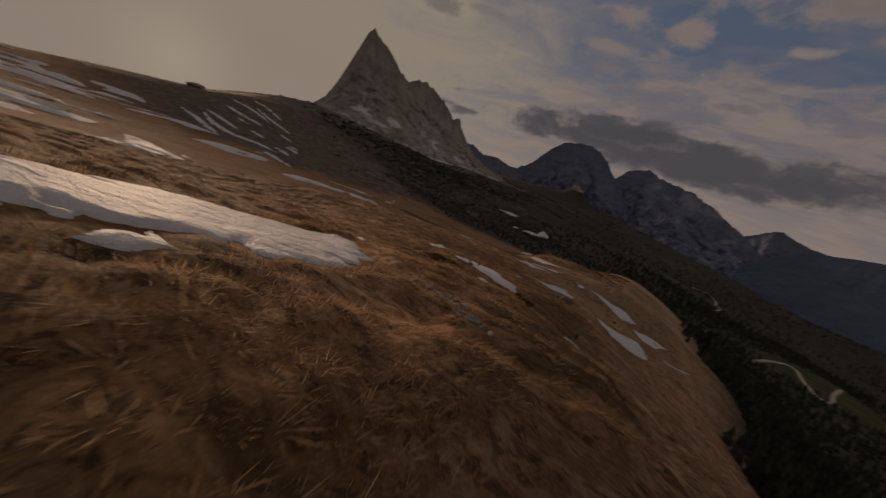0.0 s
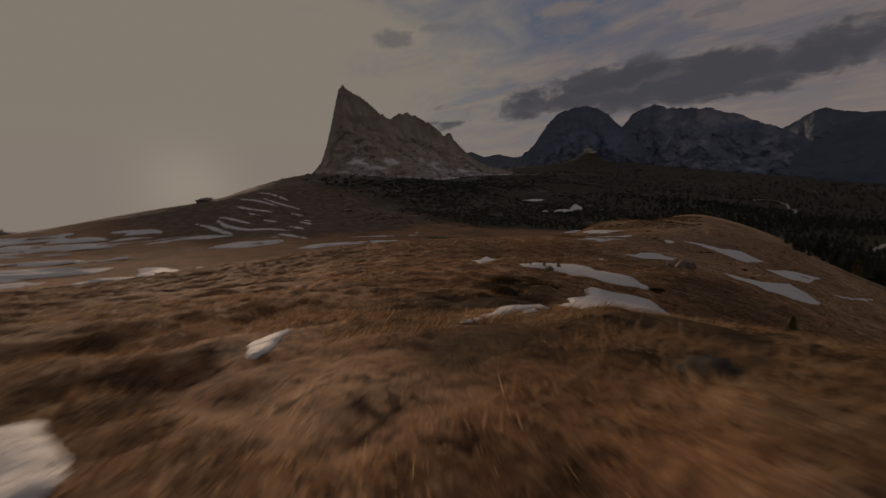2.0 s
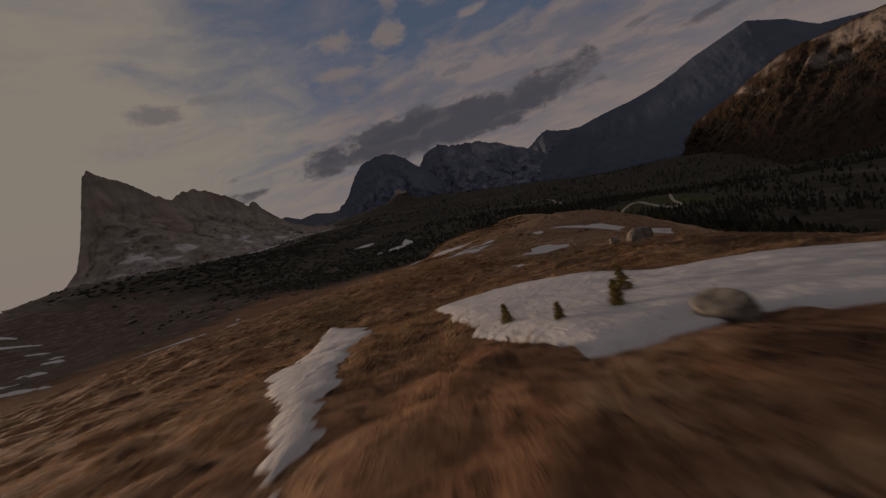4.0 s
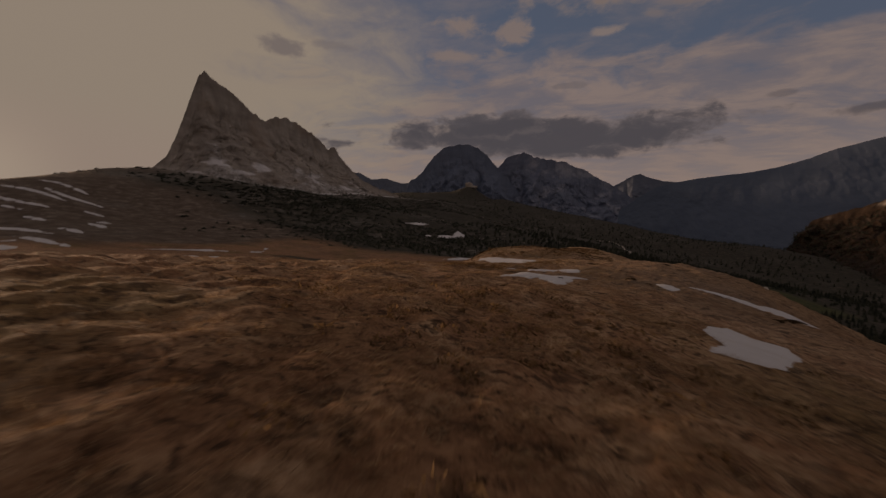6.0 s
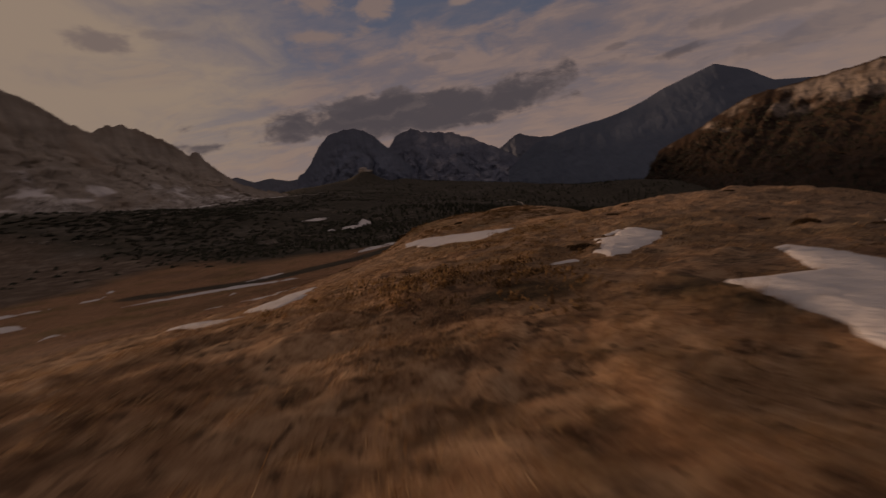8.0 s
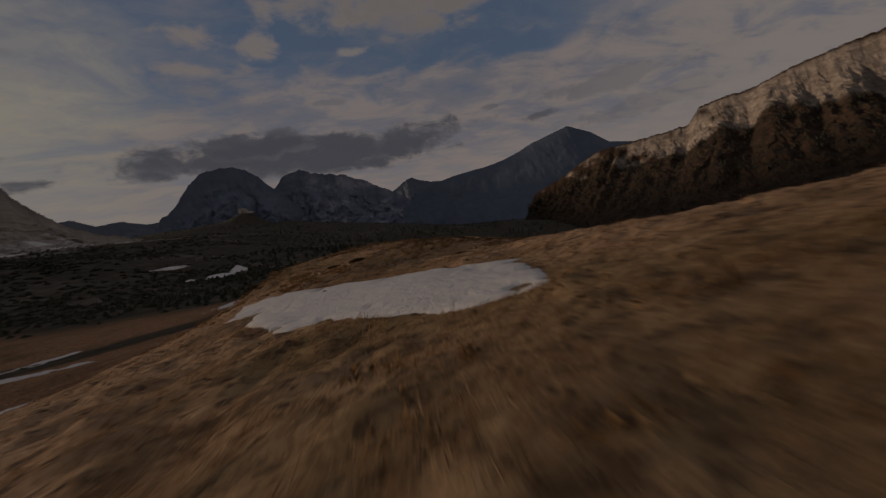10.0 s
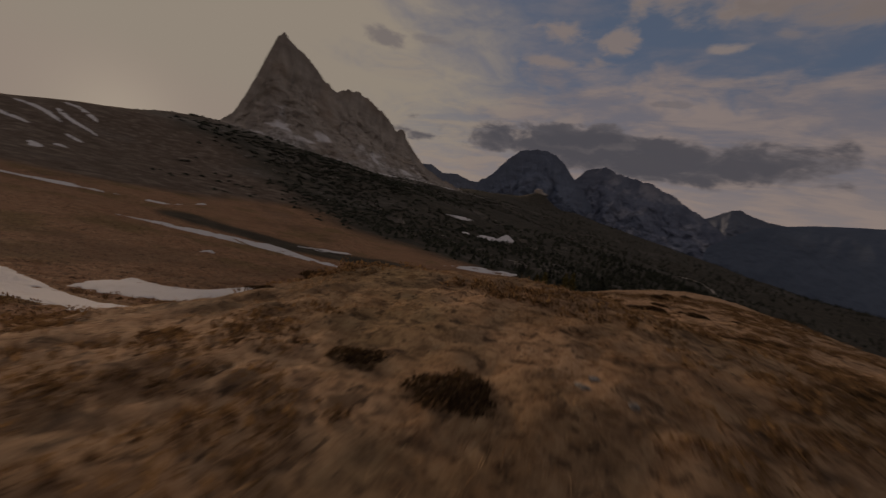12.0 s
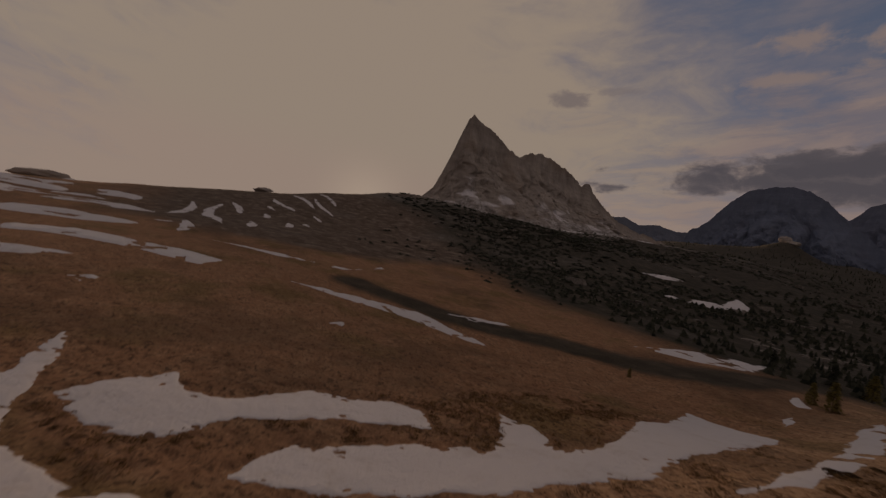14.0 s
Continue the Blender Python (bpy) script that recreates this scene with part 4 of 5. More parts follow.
def massif(name, label, start, along, crest, base, front, back, mat, rough, seed, step=(4.0, 56), steep=1.6, lump=60.0, fluted=1.0, cliff=0.0, cuts=()):
    """A mountain along a straight crest: distance along it and height, falling to base on both sides in ribs and gullies."""
    along = Vector(along).normalized()
    out = Vector((along.y, -along.x))
    s = np.arange(crest[0][0], crest[-1][0] + step[0] / 2, step[0])
    v = np.concatenate([-np.linspace(1, 0, step[1] // 3)[:-1] ** 1.3, np.linspace(0, 1, step[1]) ** 1.3])
    ss, vv = np.meshgrid(s, v)
    top = between(crest, ss) + rough * 0.27 * layered(ss, ss * 0, lump * 0.28, 5, seed, gain=0.7) * np.clip(1 - 4 * np.abs(vv), 0, 1)
    fall = np.where(vv > 0, np.abs(vv) ** (1 / steep), np.abs(vv) ** (0.55 if mat is PEAK_ROCK else 0.8))
    if cliff:
        band = cliff * (0.75 + 0.5 * np.clip((ss - ss.min()) / np.ptp(ss), 0, 1)) * (1 + 0.5 * layered(ss, ss * 0, lump * 1.5, 3, seed + 13))
        fall = np.where(vv > 0, np.where(vv < 0.16, band * vv / 0.16, band + (1 - band) * (vv - 0.16) / 0.84), fall)
    foot = base(ss) if callable(base) else base
    z = top + (foot - top) * fall
    taper = 0.30 + 0.70 * np.clip((ss - ss.min()) / (0.32 * np.ptp(ss)), 0, 1) ** 1.5
    d = np.where(vv > 0, front * taper, back * taper) * vv
    ribs = np.abs(layered(ss, vv * front * 0.35, lump, 5, seed + 3, z * 0.5)) * 2.2 - 0.55
    crags = layered(ss, z * 1.3, lump * 0.35, 5, seed + 5, d)
    swell = np.clip(np.abs(vv) * 5, 0.06, 1) * np.clip((1.02 - vv) * 4, 0.1, 1)
    d = d + rough * swell * (1.2 * fluted * ribs + 0.55 * crags)
    z = z + rough * 0.42 * swell * layered(ss, d, lump * 0.5, 4, seed + 7) * np.clip((1 - np.abs(vv)) * 3, 0, 1)
    shift = ss + rough * 0.35 * swell * layered(z, d, lump * 0.6, 3, seed + 9)
    x = start[0] + along.x * shift + out.x * d
    y = start[1] + along.y * shift + out.y * d
    cover = np.zeros(ss.shape)
    if cliff:
        cover = np.clip((vv - 0.09 - 0.13 * np.clip((ss - ss.min()) / (0.6 * np.ptp(ss)), 0, 1) - 0.09 * layered(ss, vv * 300, 70, 4, seed + 15)) / 0.04, 0, 1)
        inward = np.clip((ss - ss.min()) / np.ptp(ss), 0, 1)
        cover = np.maximum(cover, np.clip((0.40 - inward) * 6 - 0.35 + 2.0 * layered(ss, z * 1.5, 45, 5, seed + 17), 0, 1))
        cover = np.maximum(cover, np.clip((0.015 - vv) / 0.01, 0, 1))
        dense = (vv > 0.10) & (cover > 0.3)
        SLOPES.append((x[dense], y[dense], z[dense]))
    apron = np.clip((vv - 0.44) * 4 + 1.5 * layered(ss, vv * front, lump * 0.9, 4, seed + 19) - 0.1, 0, 1) * np.clip((np.abs(vv) - 0.3) * 9, 0, 1) * 0.8 * (mat is PEAK_ROCK)
    ledges = np.clip(8 * (layered(ss, z * 2.2, 34, 4, seed + 23) - 0.28), 0, 1) * np.clip((vv - 0.28) * 8, 0, 1) * np.clip((0.72 - vv) * 8, 0, 1) * (mat is PEAK_ROCK)
    thing = new(name)
    col = 0
    for piece, share in cuts:
        end = min(len(s) - 1, int(round(share * (len(s) - 1))))
        pick = np.s_[:, col:end + 1]
        me = mesh_of(piece, np.stack([x[pick], y[pick], z[pick]], -1).reshape(-1, 3), grid_faces(*x[pick].shape), mat, False)
        me.attributes.new("wooded", "FLOAT", "POINT").data.foreach_set("value", cover[pick].ravel().astype(np.float32))
        me.attributes.new("scree", "FLOAT", "POINT").data.foreach_set("value", apron[pick].ravel().astype(np.float32))
        me.attributes.new("ledge_snow", "FLOAT", "POINT").data.foreach_set("value", ledges[pick].ravel().astype(np.float32))
        new(piece, me).parent = thing
        col = end
    return tagged(thing, label, "mountain")


massif("rock_peak", "grey dolomite peak with a pointed summit, shoulder and pinnacle", (-707, 624), (0.073, 0.997),
       ((-210, 52), (-126, 74), (-98, 86), (-74, 112), (-52, 161), (-38, 202), (-24, 248), (-14, 277), (-2, 291), (18, 285), (51, 276), (88, 260), (112, 244),
        (146, 236), (181, 256), (218, 261), (260, 254), (306, 247), (343, 234), (384, 212), (402, 228), (418, 228), (431, 209), (490, 173), (559, 148), (676, 131), (890, 110)),
       40.0, 190, 165, PEAK_ROCK, 26, 101, (3.2, 90), 2.0, 70.0,
       cuts=(("buttress", 0.136), ("summit_tower", 0.31), ("shoulder", 0.52), ("pinnacle", 0.60), ("lower_ridge", 1.0)))


def range_seen(name, label, distance, profile, base, mat, seed, depth, rough, lump, steep=1.3, cliff=0.0, cuts=(("rock_face", 1.0),)):
    """A far mountain: its skyline as bearing and height angle from the crest of the meadow."""
    eye = Vector((-25, 100, -9))
    a0, a1 = profile[0][0], profile[-1][0]
    near, far = distance if isinstance(distance, tuple) else (distance, distance)
    left, right = eye + heading(a0) * near, eye + heading(a1) * far
    along = (right - left).to_2d().normalized()
    crest = []
    for a, h in profile:
        d = heading(a)
        # where the bearing crosses the straight crest
        u = ((left - eye).x * along.y - (left - eye).y * along.x) / (d.x * along.y - d.y * along.x)
        q = eye + d * u
        crest.append(((q - left).to_2d().dot(along), -9 + u * math.tan(radians(h))))
    return massif(name, label, left, along, tuple(crest), base, depth, depth * 0.6, mat, rough, seed, ((crest[-1][0] - crest[0][0]) / 340, 64), steep, lump, 1.0, cliff, cuts)


# distance haze is mixed into this pale rock colour
PALE_HAZE_ROCK = rock_face("hazy_pale_rock", (0.115, 0.135, 0.175), (0.15, 0.17, 0.21), 0.006, 0.0, relief=0.15)
range_seen("pale_pyramid", "faint pale pyramid peak beyond the valley", 4800, ((5, 4), (7.5, 6.2), (9.4, 7.3), (10.6, 8.0), (11.4, 8.1), (12.6, 7.5), (14.5, 7.0), (17.5, 6.6), (21, 5)), -150, PALE_HAZE_ROCK, 135, 500, 30, 160)
range_seen("pale_range", "hazy pale range on the horizon", 4700, ((-36, 5), (-33, 7.6), (-30.5, 7.9), (-28.5, 7.0), (-26, 7.2), (-24, 6.6), (-21, 6.8), (-17, 5)), -150, PALE_HAZE_ROCK, 131, 500, 40, 160)
range_seen("round_mountain", "broad rock mountain, hazed blue-grey, with a rounded top", 4100,
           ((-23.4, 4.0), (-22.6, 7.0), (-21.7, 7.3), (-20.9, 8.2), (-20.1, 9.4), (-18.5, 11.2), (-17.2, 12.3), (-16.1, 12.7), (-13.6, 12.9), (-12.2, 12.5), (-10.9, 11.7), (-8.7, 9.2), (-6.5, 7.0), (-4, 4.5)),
           -150, FAR_HAZE_ROCK, 141, 600, 85, 240, 1.7, cuts=(("rock_face", 0.5), ("side_face", 1.0)))
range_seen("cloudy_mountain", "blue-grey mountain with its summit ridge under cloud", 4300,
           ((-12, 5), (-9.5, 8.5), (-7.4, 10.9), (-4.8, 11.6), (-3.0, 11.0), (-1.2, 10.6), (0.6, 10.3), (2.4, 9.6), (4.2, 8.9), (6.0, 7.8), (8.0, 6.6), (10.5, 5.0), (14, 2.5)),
           -150, VEILED_HAZE_ROCK, 151, 650, 85, 230, 1.6, cuts=(("summit_ridge", 0.5), ("side_ridge", 1.0)))
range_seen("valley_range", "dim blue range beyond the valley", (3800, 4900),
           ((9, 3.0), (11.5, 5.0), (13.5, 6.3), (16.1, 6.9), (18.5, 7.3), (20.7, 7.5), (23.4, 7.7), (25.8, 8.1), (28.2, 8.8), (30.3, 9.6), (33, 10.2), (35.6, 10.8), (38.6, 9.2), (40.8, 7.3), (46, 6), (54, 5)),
           -200, FARTHEST_HAZE_ROCK, 161, 650, 13, 210, 1.0, cuts=(("saddle", 0.3), ("ridge", 0.55), ("summit", 1.0)))
range_seen("cliff_plateau", "wooded plateau edge with a band of pale cliffs", 1550,
           ((27.6, -3), (28.6, -0.3), (29.5, 2.0), (31, 2.7), (33.8, 3.7), (36.1, 5.0), (38.9, 6.3), (42.5, 6.5), (46.5, 6.7), (50, 6.9), (51.3, 8.7), (54, 9.0), (56.6, 9.1), (60, 10.1), (64, 10.6), (72, 11), (85, 9)),
           -105, CLIFF_ROCK, 171, 560, 16, 40, 1.2, 0.30, cuts=(("spur", 0.25), ("cliff_band", 0.6), ("upper_cliff", 1.0)))


# ---- tracks, stones, shrubs, trees and grass ----
def part(name, me, parent, label=""):
    """Links a mesh as one part under its thing."""
    ob = new(name, me)
    ob.parent = parent
    return tagged(ob, label)


def level(x, y):
    return float(ground(x, y))


def gravel_track(points, width, seed):
    """A pale gravel track laid over the slope."""
    p = np.array(points, float)
    t = np.linspace(0, len(p) - 1, 90)
    x, y = (np.interp(t, np.arange(len(p)), p[:, k]) for k in (0, 1))
    for _ in range(6):
        x[1:-1], y[1:-1] = (x[:-2] + x[1:-1] + x[2:]) / 3, (y[:-2] + y[1:-1] + y[2:]) / 3
    dx, dy = np.gradient(x), np.gradient(y)
    n = np.hypot(dx, dy)
    across = np.array([-0.62, -0.5, -0.2, 0.2, 0.5, 0.62])
    wide = width * (1 + 0.25 * soft_noise(t * 1.7, 0, 0, seed))
    px = x[:, None] - (dy / n * wide)[:, None] * across
    py = y[:, None] + (dx / n * wide)[:, None] * across
    pz = ground(px, py) + np.array([-1.0, 0.7, 0.9, 0.9, 0.7, -1.0])
    me = mesh_of("track", np.stack([px, py, pz], -1).reshape(-1, 3), grid_faces(*px.shape), GRAVEL)
    return tagged(new("track", me), "pale gravel track winding through the dark forest", "track", kind="structure")


GRAVEL = plain("pale_gravel", (0.30, 0.26, 0.21), (0.52, 0.47, 0.40), 0.8, 0.95, 0.3, 0.1)
gravel_track(((88, 372), (112, 425), (134, 464), (141, 458), (129, 399), (123, 348), (133, 353), (153, 413), (177, 470)), 2.4, 3)
gravel_track(((88, 1080), (116, 1124), (141, 1118), (145, 1030), (130, 920), (140, 912), (113, 760)), 4.0, 4)


def lump_mesh(name, size, mat, seed, rough=0.22, cuts=3):
    """An angular stone: a ball cut by planes and roughened."""
    bm = bmesh.new()
    bmesh.ops.create_icosphere(bm, subdivisions=cuts, radius=1.0)
    rnd = random.Random(seed)
    planes = [(Vector((rnd.gauss(0, 1), rnd.gauss(0, 1), rnd.gauss(0, 0.8))).normalized(), rnd.uniform(0.55, 0.9)) for _ in range(9)]
    for v in bm.verts:
        for d, far in planes:
            over = v.co.dot(d) - far
            if over > 0:
                v.co -= d * over * 0.9
        v.co *= 1 + rough * 0.5 * noise.noise(v.co * 2.3 + Vector((seed, 0, 0)))
        v.co = Vector((v.co.x * size[0], v.co.y * size[1], v.co.z * size[2]))
    me = bpy.data.meshes.new(name)
    bm.to_mesh(me)
    bm.free()
    me.materials.append(mat)
    return me


def boulder(x, y, size, turn, seed, label, mat=BOULDER):
    ob = new("boulder", lump_mesh("boulder", size, mat, seed))
    ob.matrix_world = pose(x, y, level(x, y) + size[2] * 0.35, 6, -5, turn)
    tagged(ob, label, "boulder", "boulders on the meadow")


boulder(-8.2, 53.9, (0.9, 0.7, 0.75), 20, 1, "pale lichened boulder standing beside a snow patch")
boulder(-9.6, 54.8, (0.5, 0.4, 0.35), 70, 2, "small pale stone lying in brown grass")
boulder(-14.8, 32.9, (0.34, 0.28, 0.22), 0, 5, "small pale stone on a heathery mound")
boulder(-29.4, 120.2, (0.26, 0.18, 0.12), 50, 6, "flat dark stone melting out of snow", DARK_STONE)
boulder(-7.3, 14.7, (0.27, 0.17, 0.17), 10, 7, "flat dark stone in the grass", DARK_STONE)
boulder(-20.1, 77.2, (0.34, 0.26, 0.13), 80, 8, "flat dark stone melting out of snow", DARK_STONE)
for k, (x, y, s, turn) in enumerate(((-478, 36, (24, 8, 5.5), 84), (-466, 196, (10, 6, 4), 70), (-480, 2030, (20, 16, 22), 10), (-452, 2020, (30, 20, 9), 40))):
    crag = new("rock_outcrop", lump_mesh("rock_outcrop", s, PEAK_ROCK, 20 + k, 0.5, 4))
    crag.matrix_world = pose(x, y, level(x, y) + s[2] * 0.3, 0, 0, turn)
    tagged(crag, "dark rock outcrop on the skyline of the slope" if k < 2 else "rock tower above the dark forest", "rock", "outcrops")


SLAB = plain("pale_cracked_limestone", (0.11, 0.10, 0.088), (0.35, 0.33, 0.30), 6.0, 0.85, 0.9, 0.04)
slabs = random.Random(41)
for x0, y0, x1, y1, count in ((-25.1, 128.6, -24.3, 125.6, 26), (-24.0, 128.8, -23.4, 126.2, 20), (-22.5, 125.6, -20.9, 125.0, 10), (-20.9, 116.2, -18.6, 120.6, 12), (-25.2, 134.9, -24.8, 134.7, 3), (-4.87, 8.06, -4.61, 8.46, 9), (-4.28, 8.06, -3.69, 8.39, 14), (-3.23, 7.73, -2.7, 7.47, 12)):
    for k in range(count):
        f = (k + 0.5) / count
        stray = 0.17 if y0 < 20 else 0.34
        x, y = x0 + (x1 - x0) * f + slabs.gauss(0, stray), y0 + (y1 - y0) * f + slabs.gauss(0, stray)
        size = (slabs.uniform(0.08, 0.22), slabs.uniform(0.06, 0.13), slabs.uniform(0.04, 0.07))
        ob = new("flat_rock", lump_mesh("flat_rock", size, SLAB, 60 + count * 20 + k, 0.3))
        ob.matrix_world = pose(x, y, level(x, y) + size[2] * 0.15, slabs.uniform(-14, 14), slabs.uniform(-14, 14), slabs.uniform(0, 180))
        tagged(ob, "pale cracked limestone slab set in dead grass", "rock", "limestone slabs in the grass")


def leaf_cloud(name, rnd, count, radius, high, leaf, mat):
    """Many small leaf blades over a domed cushion with gaps."""
    a = rnd.uniform(0, 2 * math.pi, count)
    u = np.sqrt(rnd.uniform(0.02, 1, count))
    lobes = 1 + 0.22 * np.sin(3 * a + rnd.uniform(0, 6)) + 0.15 * np.sin(5 * a + rnd.uniform(0, 6))
    r = radius * u * lobes
    z = high * np.sqrt(np.clip(1 - u ** 2, 0, 1)) * rnd.uniform(0.45, 1.08, count)
    c = np.stack([r * np.cos(a), r * np.sin(a), z], -1)
    d = rnd.normal(0, 1, (count, 3)) + np.array([0, 0, 0.7])
    d /= np.linalg.norm(d, axis=1)[:, None]
    s = np.cross(d, rnd.normal(0, 1, (count, 3)))
    s /= np.linalg.norm(s, axis=1)[:, None]
    size = leaf * rnd.uniform(0.6, 1.5, count)[:, None]
    pts = np.stack([c - s * size * 0.35, c + s * size * 0.35, c + d * size * 1.3], 1).reshape(-1, 3)
    return mesh_of(name, pts, np.arange(3 * count).reshape(-1, 3), mat, False)


def twigs(name, rnd, count, radius, high, mat):
    pts, faces = [], []
    for k in range(count):
        a, r, lean = rnd.uniform(0, 6.28), radius * 0.75 * rnd.uniform(0.2, 1), 0.012
        top = np.array([r * math.cos(a), r * math.sin(a), high * rnd.uniform(0.5, 0.95)])
        b = len(pts)
        for q in range(3):
            off = np.array([math.cos(q * 2.1), math.sin(q * 2.1), 0]) * lean
            pts += [off * 1.6 + top * np.array([0.15, 0.15, -0.1]), off * 0.5 + top]
        for q in range(3):
            n = (q + 1) % 3
            faces.append((b + 2 * q, b + 2 * n, b + 2 * n + 1, b + 2 * q + 1))
    return mesh_of(name, pts, faces, mat)


def heath_bush():
    """Three low dark shrubs that serve as patterns for the rest."""
    made = []
    for k in range(3):
        rnd = np.random.default_rng(300 + k)
        bush = new("heath_bush")
        part("leaves", leaf_cloud("leaves", rnd, 1500, 0.66, 0.30, 0.065, HEATH), bush)
        part("stems", twigs("stems", rnd, 26, 0.55, 0.27, BARK), bush, "thin bare brown stems")
        tagged(bush, "low dark-brown heath shrub in dead grass", "shrub", "heath shrubs on the crest")
        made.append(bush)
    return made


BUSHES = heath_bush()
SHRUB_PLACES = [(-27.1, 133.8, 1.0), (-29.2, 133.9, 1.0), (-23.7, 125.2, 0.8), (-11.5, 117.5, 1.1), (-20.2, 123.4, 0.9), (-30.7, 161.6, 1.2), (-21.7, 165.3, 1.5),
                (-13.1, 22.6, 0.9), (-13.9, 24.4, 1.1), (-12.4, 24.6, 1.0), (-4.6, 17.6, 0.9),
                (-7.2, 6.0, 0.9), (-22.6, 86.3, 0.9), (-16.0, 99.0, 0.9)]
spread = random.Random(77)
for _ in range(46):
    SHRUB_PLACES.append((spread.uniform(-38, -14), spread.uniform(136, 196), spread.uniform(0.6, 1.5)))
for _ in range(16):
    SHRUB_PLACES.append((spread.uniform(-14, 2), spread.uniform(26, 110), spread.uniform(0.4, 0.8)))


def on_snow(x, y, margin=0.0):
    x, y = np.atleast_1d(np.asarray(x, float)), np.atleast_1d(np.asarray(y, float))
    hit = np.zeros(x.shape, bool)
    for o in SNOWY:
        box = (x > o[:, 0].min()) & (x < o[:, 0].max()) & (y > o[:, 1].min()) & (y < o[:, 1].max())
        if not box.any():
            continue
        inside = np.zeros(x.shape, bool)
        for a, b in zip(o, np.roll(o, -1, 0)):
            if a[1] != b[1]:
                inside ^= ((a[1] > y) != (b[1] > y)) & (x < (b[0] - a[0]) * (y - a[1]) / (b[1] - a[1]) + a[0])
        hit |= inside & box
    return hit


FIRST = set()
for k, (x, y, s) in enumerate(SHRUB_PLACES):
    if on_snow(x, y)[0] or (k > 18 and min(math.hypot(x + 25.5, y - 132), math.hypot(x + 27.4, y - 139), math.hypot(x + 29.5, y - 143), math.hypot(x + 32, y - 147)) < 7):
        continue
    m = pose(x, y, level(x, y) - 0.05, 0, 0, spread.uniform(0, 360))
    b = k % 3
    ob = BUSHES[b]
    if b in FIRST:
        ob = copy_thing(ob, m)
    FIRST.add(b)
    ob.matrix_basis = m @ Matrix.Diagonal((s, s * spread.uniform(0.7, 1.2), s * spread.uniform(0.6, 0.95), 1))


def conifer(rnd, high, wide, mat, count=900):
    """One tree: a tapered trunk and whorls of drooping needle sprays."""
    tree = new("conifer_tree")
    sides, rings = 7, 8
    pts = [((0.035 * high * 0.5 * (1 - r / rings) + 0.012) * math.cos(q * 6.283 / sides) + 0.03 * math.sin(r), (0.035 * high * 0.5 * (1 - r / rings) + 0.012) * math.sin(q * 6.283 / sides),
            high * 0.96 * r / (rings - 1) - 0.3) for r in range(rings) for q in range(sides)]
    faces = [(r * sides + q, r * sides + (q + 1) % sides, (r + 1) * sides + (q + 1) % sides, (r + 1) * sides + q) for r in range(rings - 1) for q in range(sides)]
    part("trunk", mesh_of("trunk", pts, faces, BARK), tree)
    whorl = np.sort(rnd.uniform(0.10, 1, count))
    a = rnd.uniform(0, 6.283, count)
    reach = wide * (1 - whorl) ** 0.85 * rnd.uniform(0.25, 1.05, count) * (1 + 0.25 * np.sin(2 * a + 9 * whorl))
    c = np.stack([reach * np.cos(a), reach * np.sin(a), high * whorl - 0.25 * reach], -1)
    out = np.stack([np.cos(a), np.sin(a), rnd.uniform(-0.7, 0.25, count)], -1) + rnd.normal(0, 0.35, (count, 3))
    side = np.cross(out, np.array([0, 0, 1.0])) + rnd.normal(0, 0.3, (count, 3))
    size = high * 0.055 * rnd.uniform(0.6, 1.4, count)[:, None]
    q = np.stack([c - side * size * 0.4, c + side * size * 0.4, c + out * size * 1.4], 1).reshape(-1, 3)
    part("crown", mesh_of("crown", q, np.arange(3 * count).reshape(-1, 3), mat, False), tree)
    return tree


rnd = np.random.default_rng(5)
kinds = [(conifer(rnd, 5.5, 1.5, LARCH), "small yellow-green larch at the edge of the meadow"), (conifer(rnd, 8.0, 2.0, NEEDLES), "dark spruce standing on the wooded slope"),
         (conifer(rnd, 6.5, 1.7, NEEDLES), "dark spruce standing on the wooded slope")]
for t, label in kinds:
    tagged(t, label, "tree", "trees along the meadow edge")
edge = [(0, -15.5, 34.0, 0.10), (0, -16.3, 33.7, 0.08), (0, -15.0, 35.4, 0.12), (0, -17.0, 34.6, 0.09), (0, -3.3, 35.5, 0.16), (0, -43.5, 234.2, 0.9), (0, -46.5, 238, 0.7), (0, -44, 284, 1.2), (0, -37, 243, 1.0), (1, -30, 268, 1.0), (2, -52, 292, 1.0), (1, -20, 262, 0.8), (2, -66, 300, 0.8), (1, 24, 150, 0.7), (2, 30, 96, 0.8),
        (1, 22, 62, 0.6), (0, 20, 120, 0.6), (2, 26, 180, 0.8), (0, -68, 219, 0.35), (1, 4, 248, 0.8), (0, -8, 240, 0.6), (2, 16, 226, 0.8), (1, 33, 210, 1.0)]
seen = set()
for k, x, y, s in edge:
    m = pose(x, y, level(x, y) - 0.1, 0, 0, spread.uniform(0, 360))
    ob = kinds[k][0] if k not in seen else copy_thing(kinds[k][0], m)
    seen.add(k)
    ob.matrix_basis = m @ Matrix.Diagonal((s, s, s, 1))


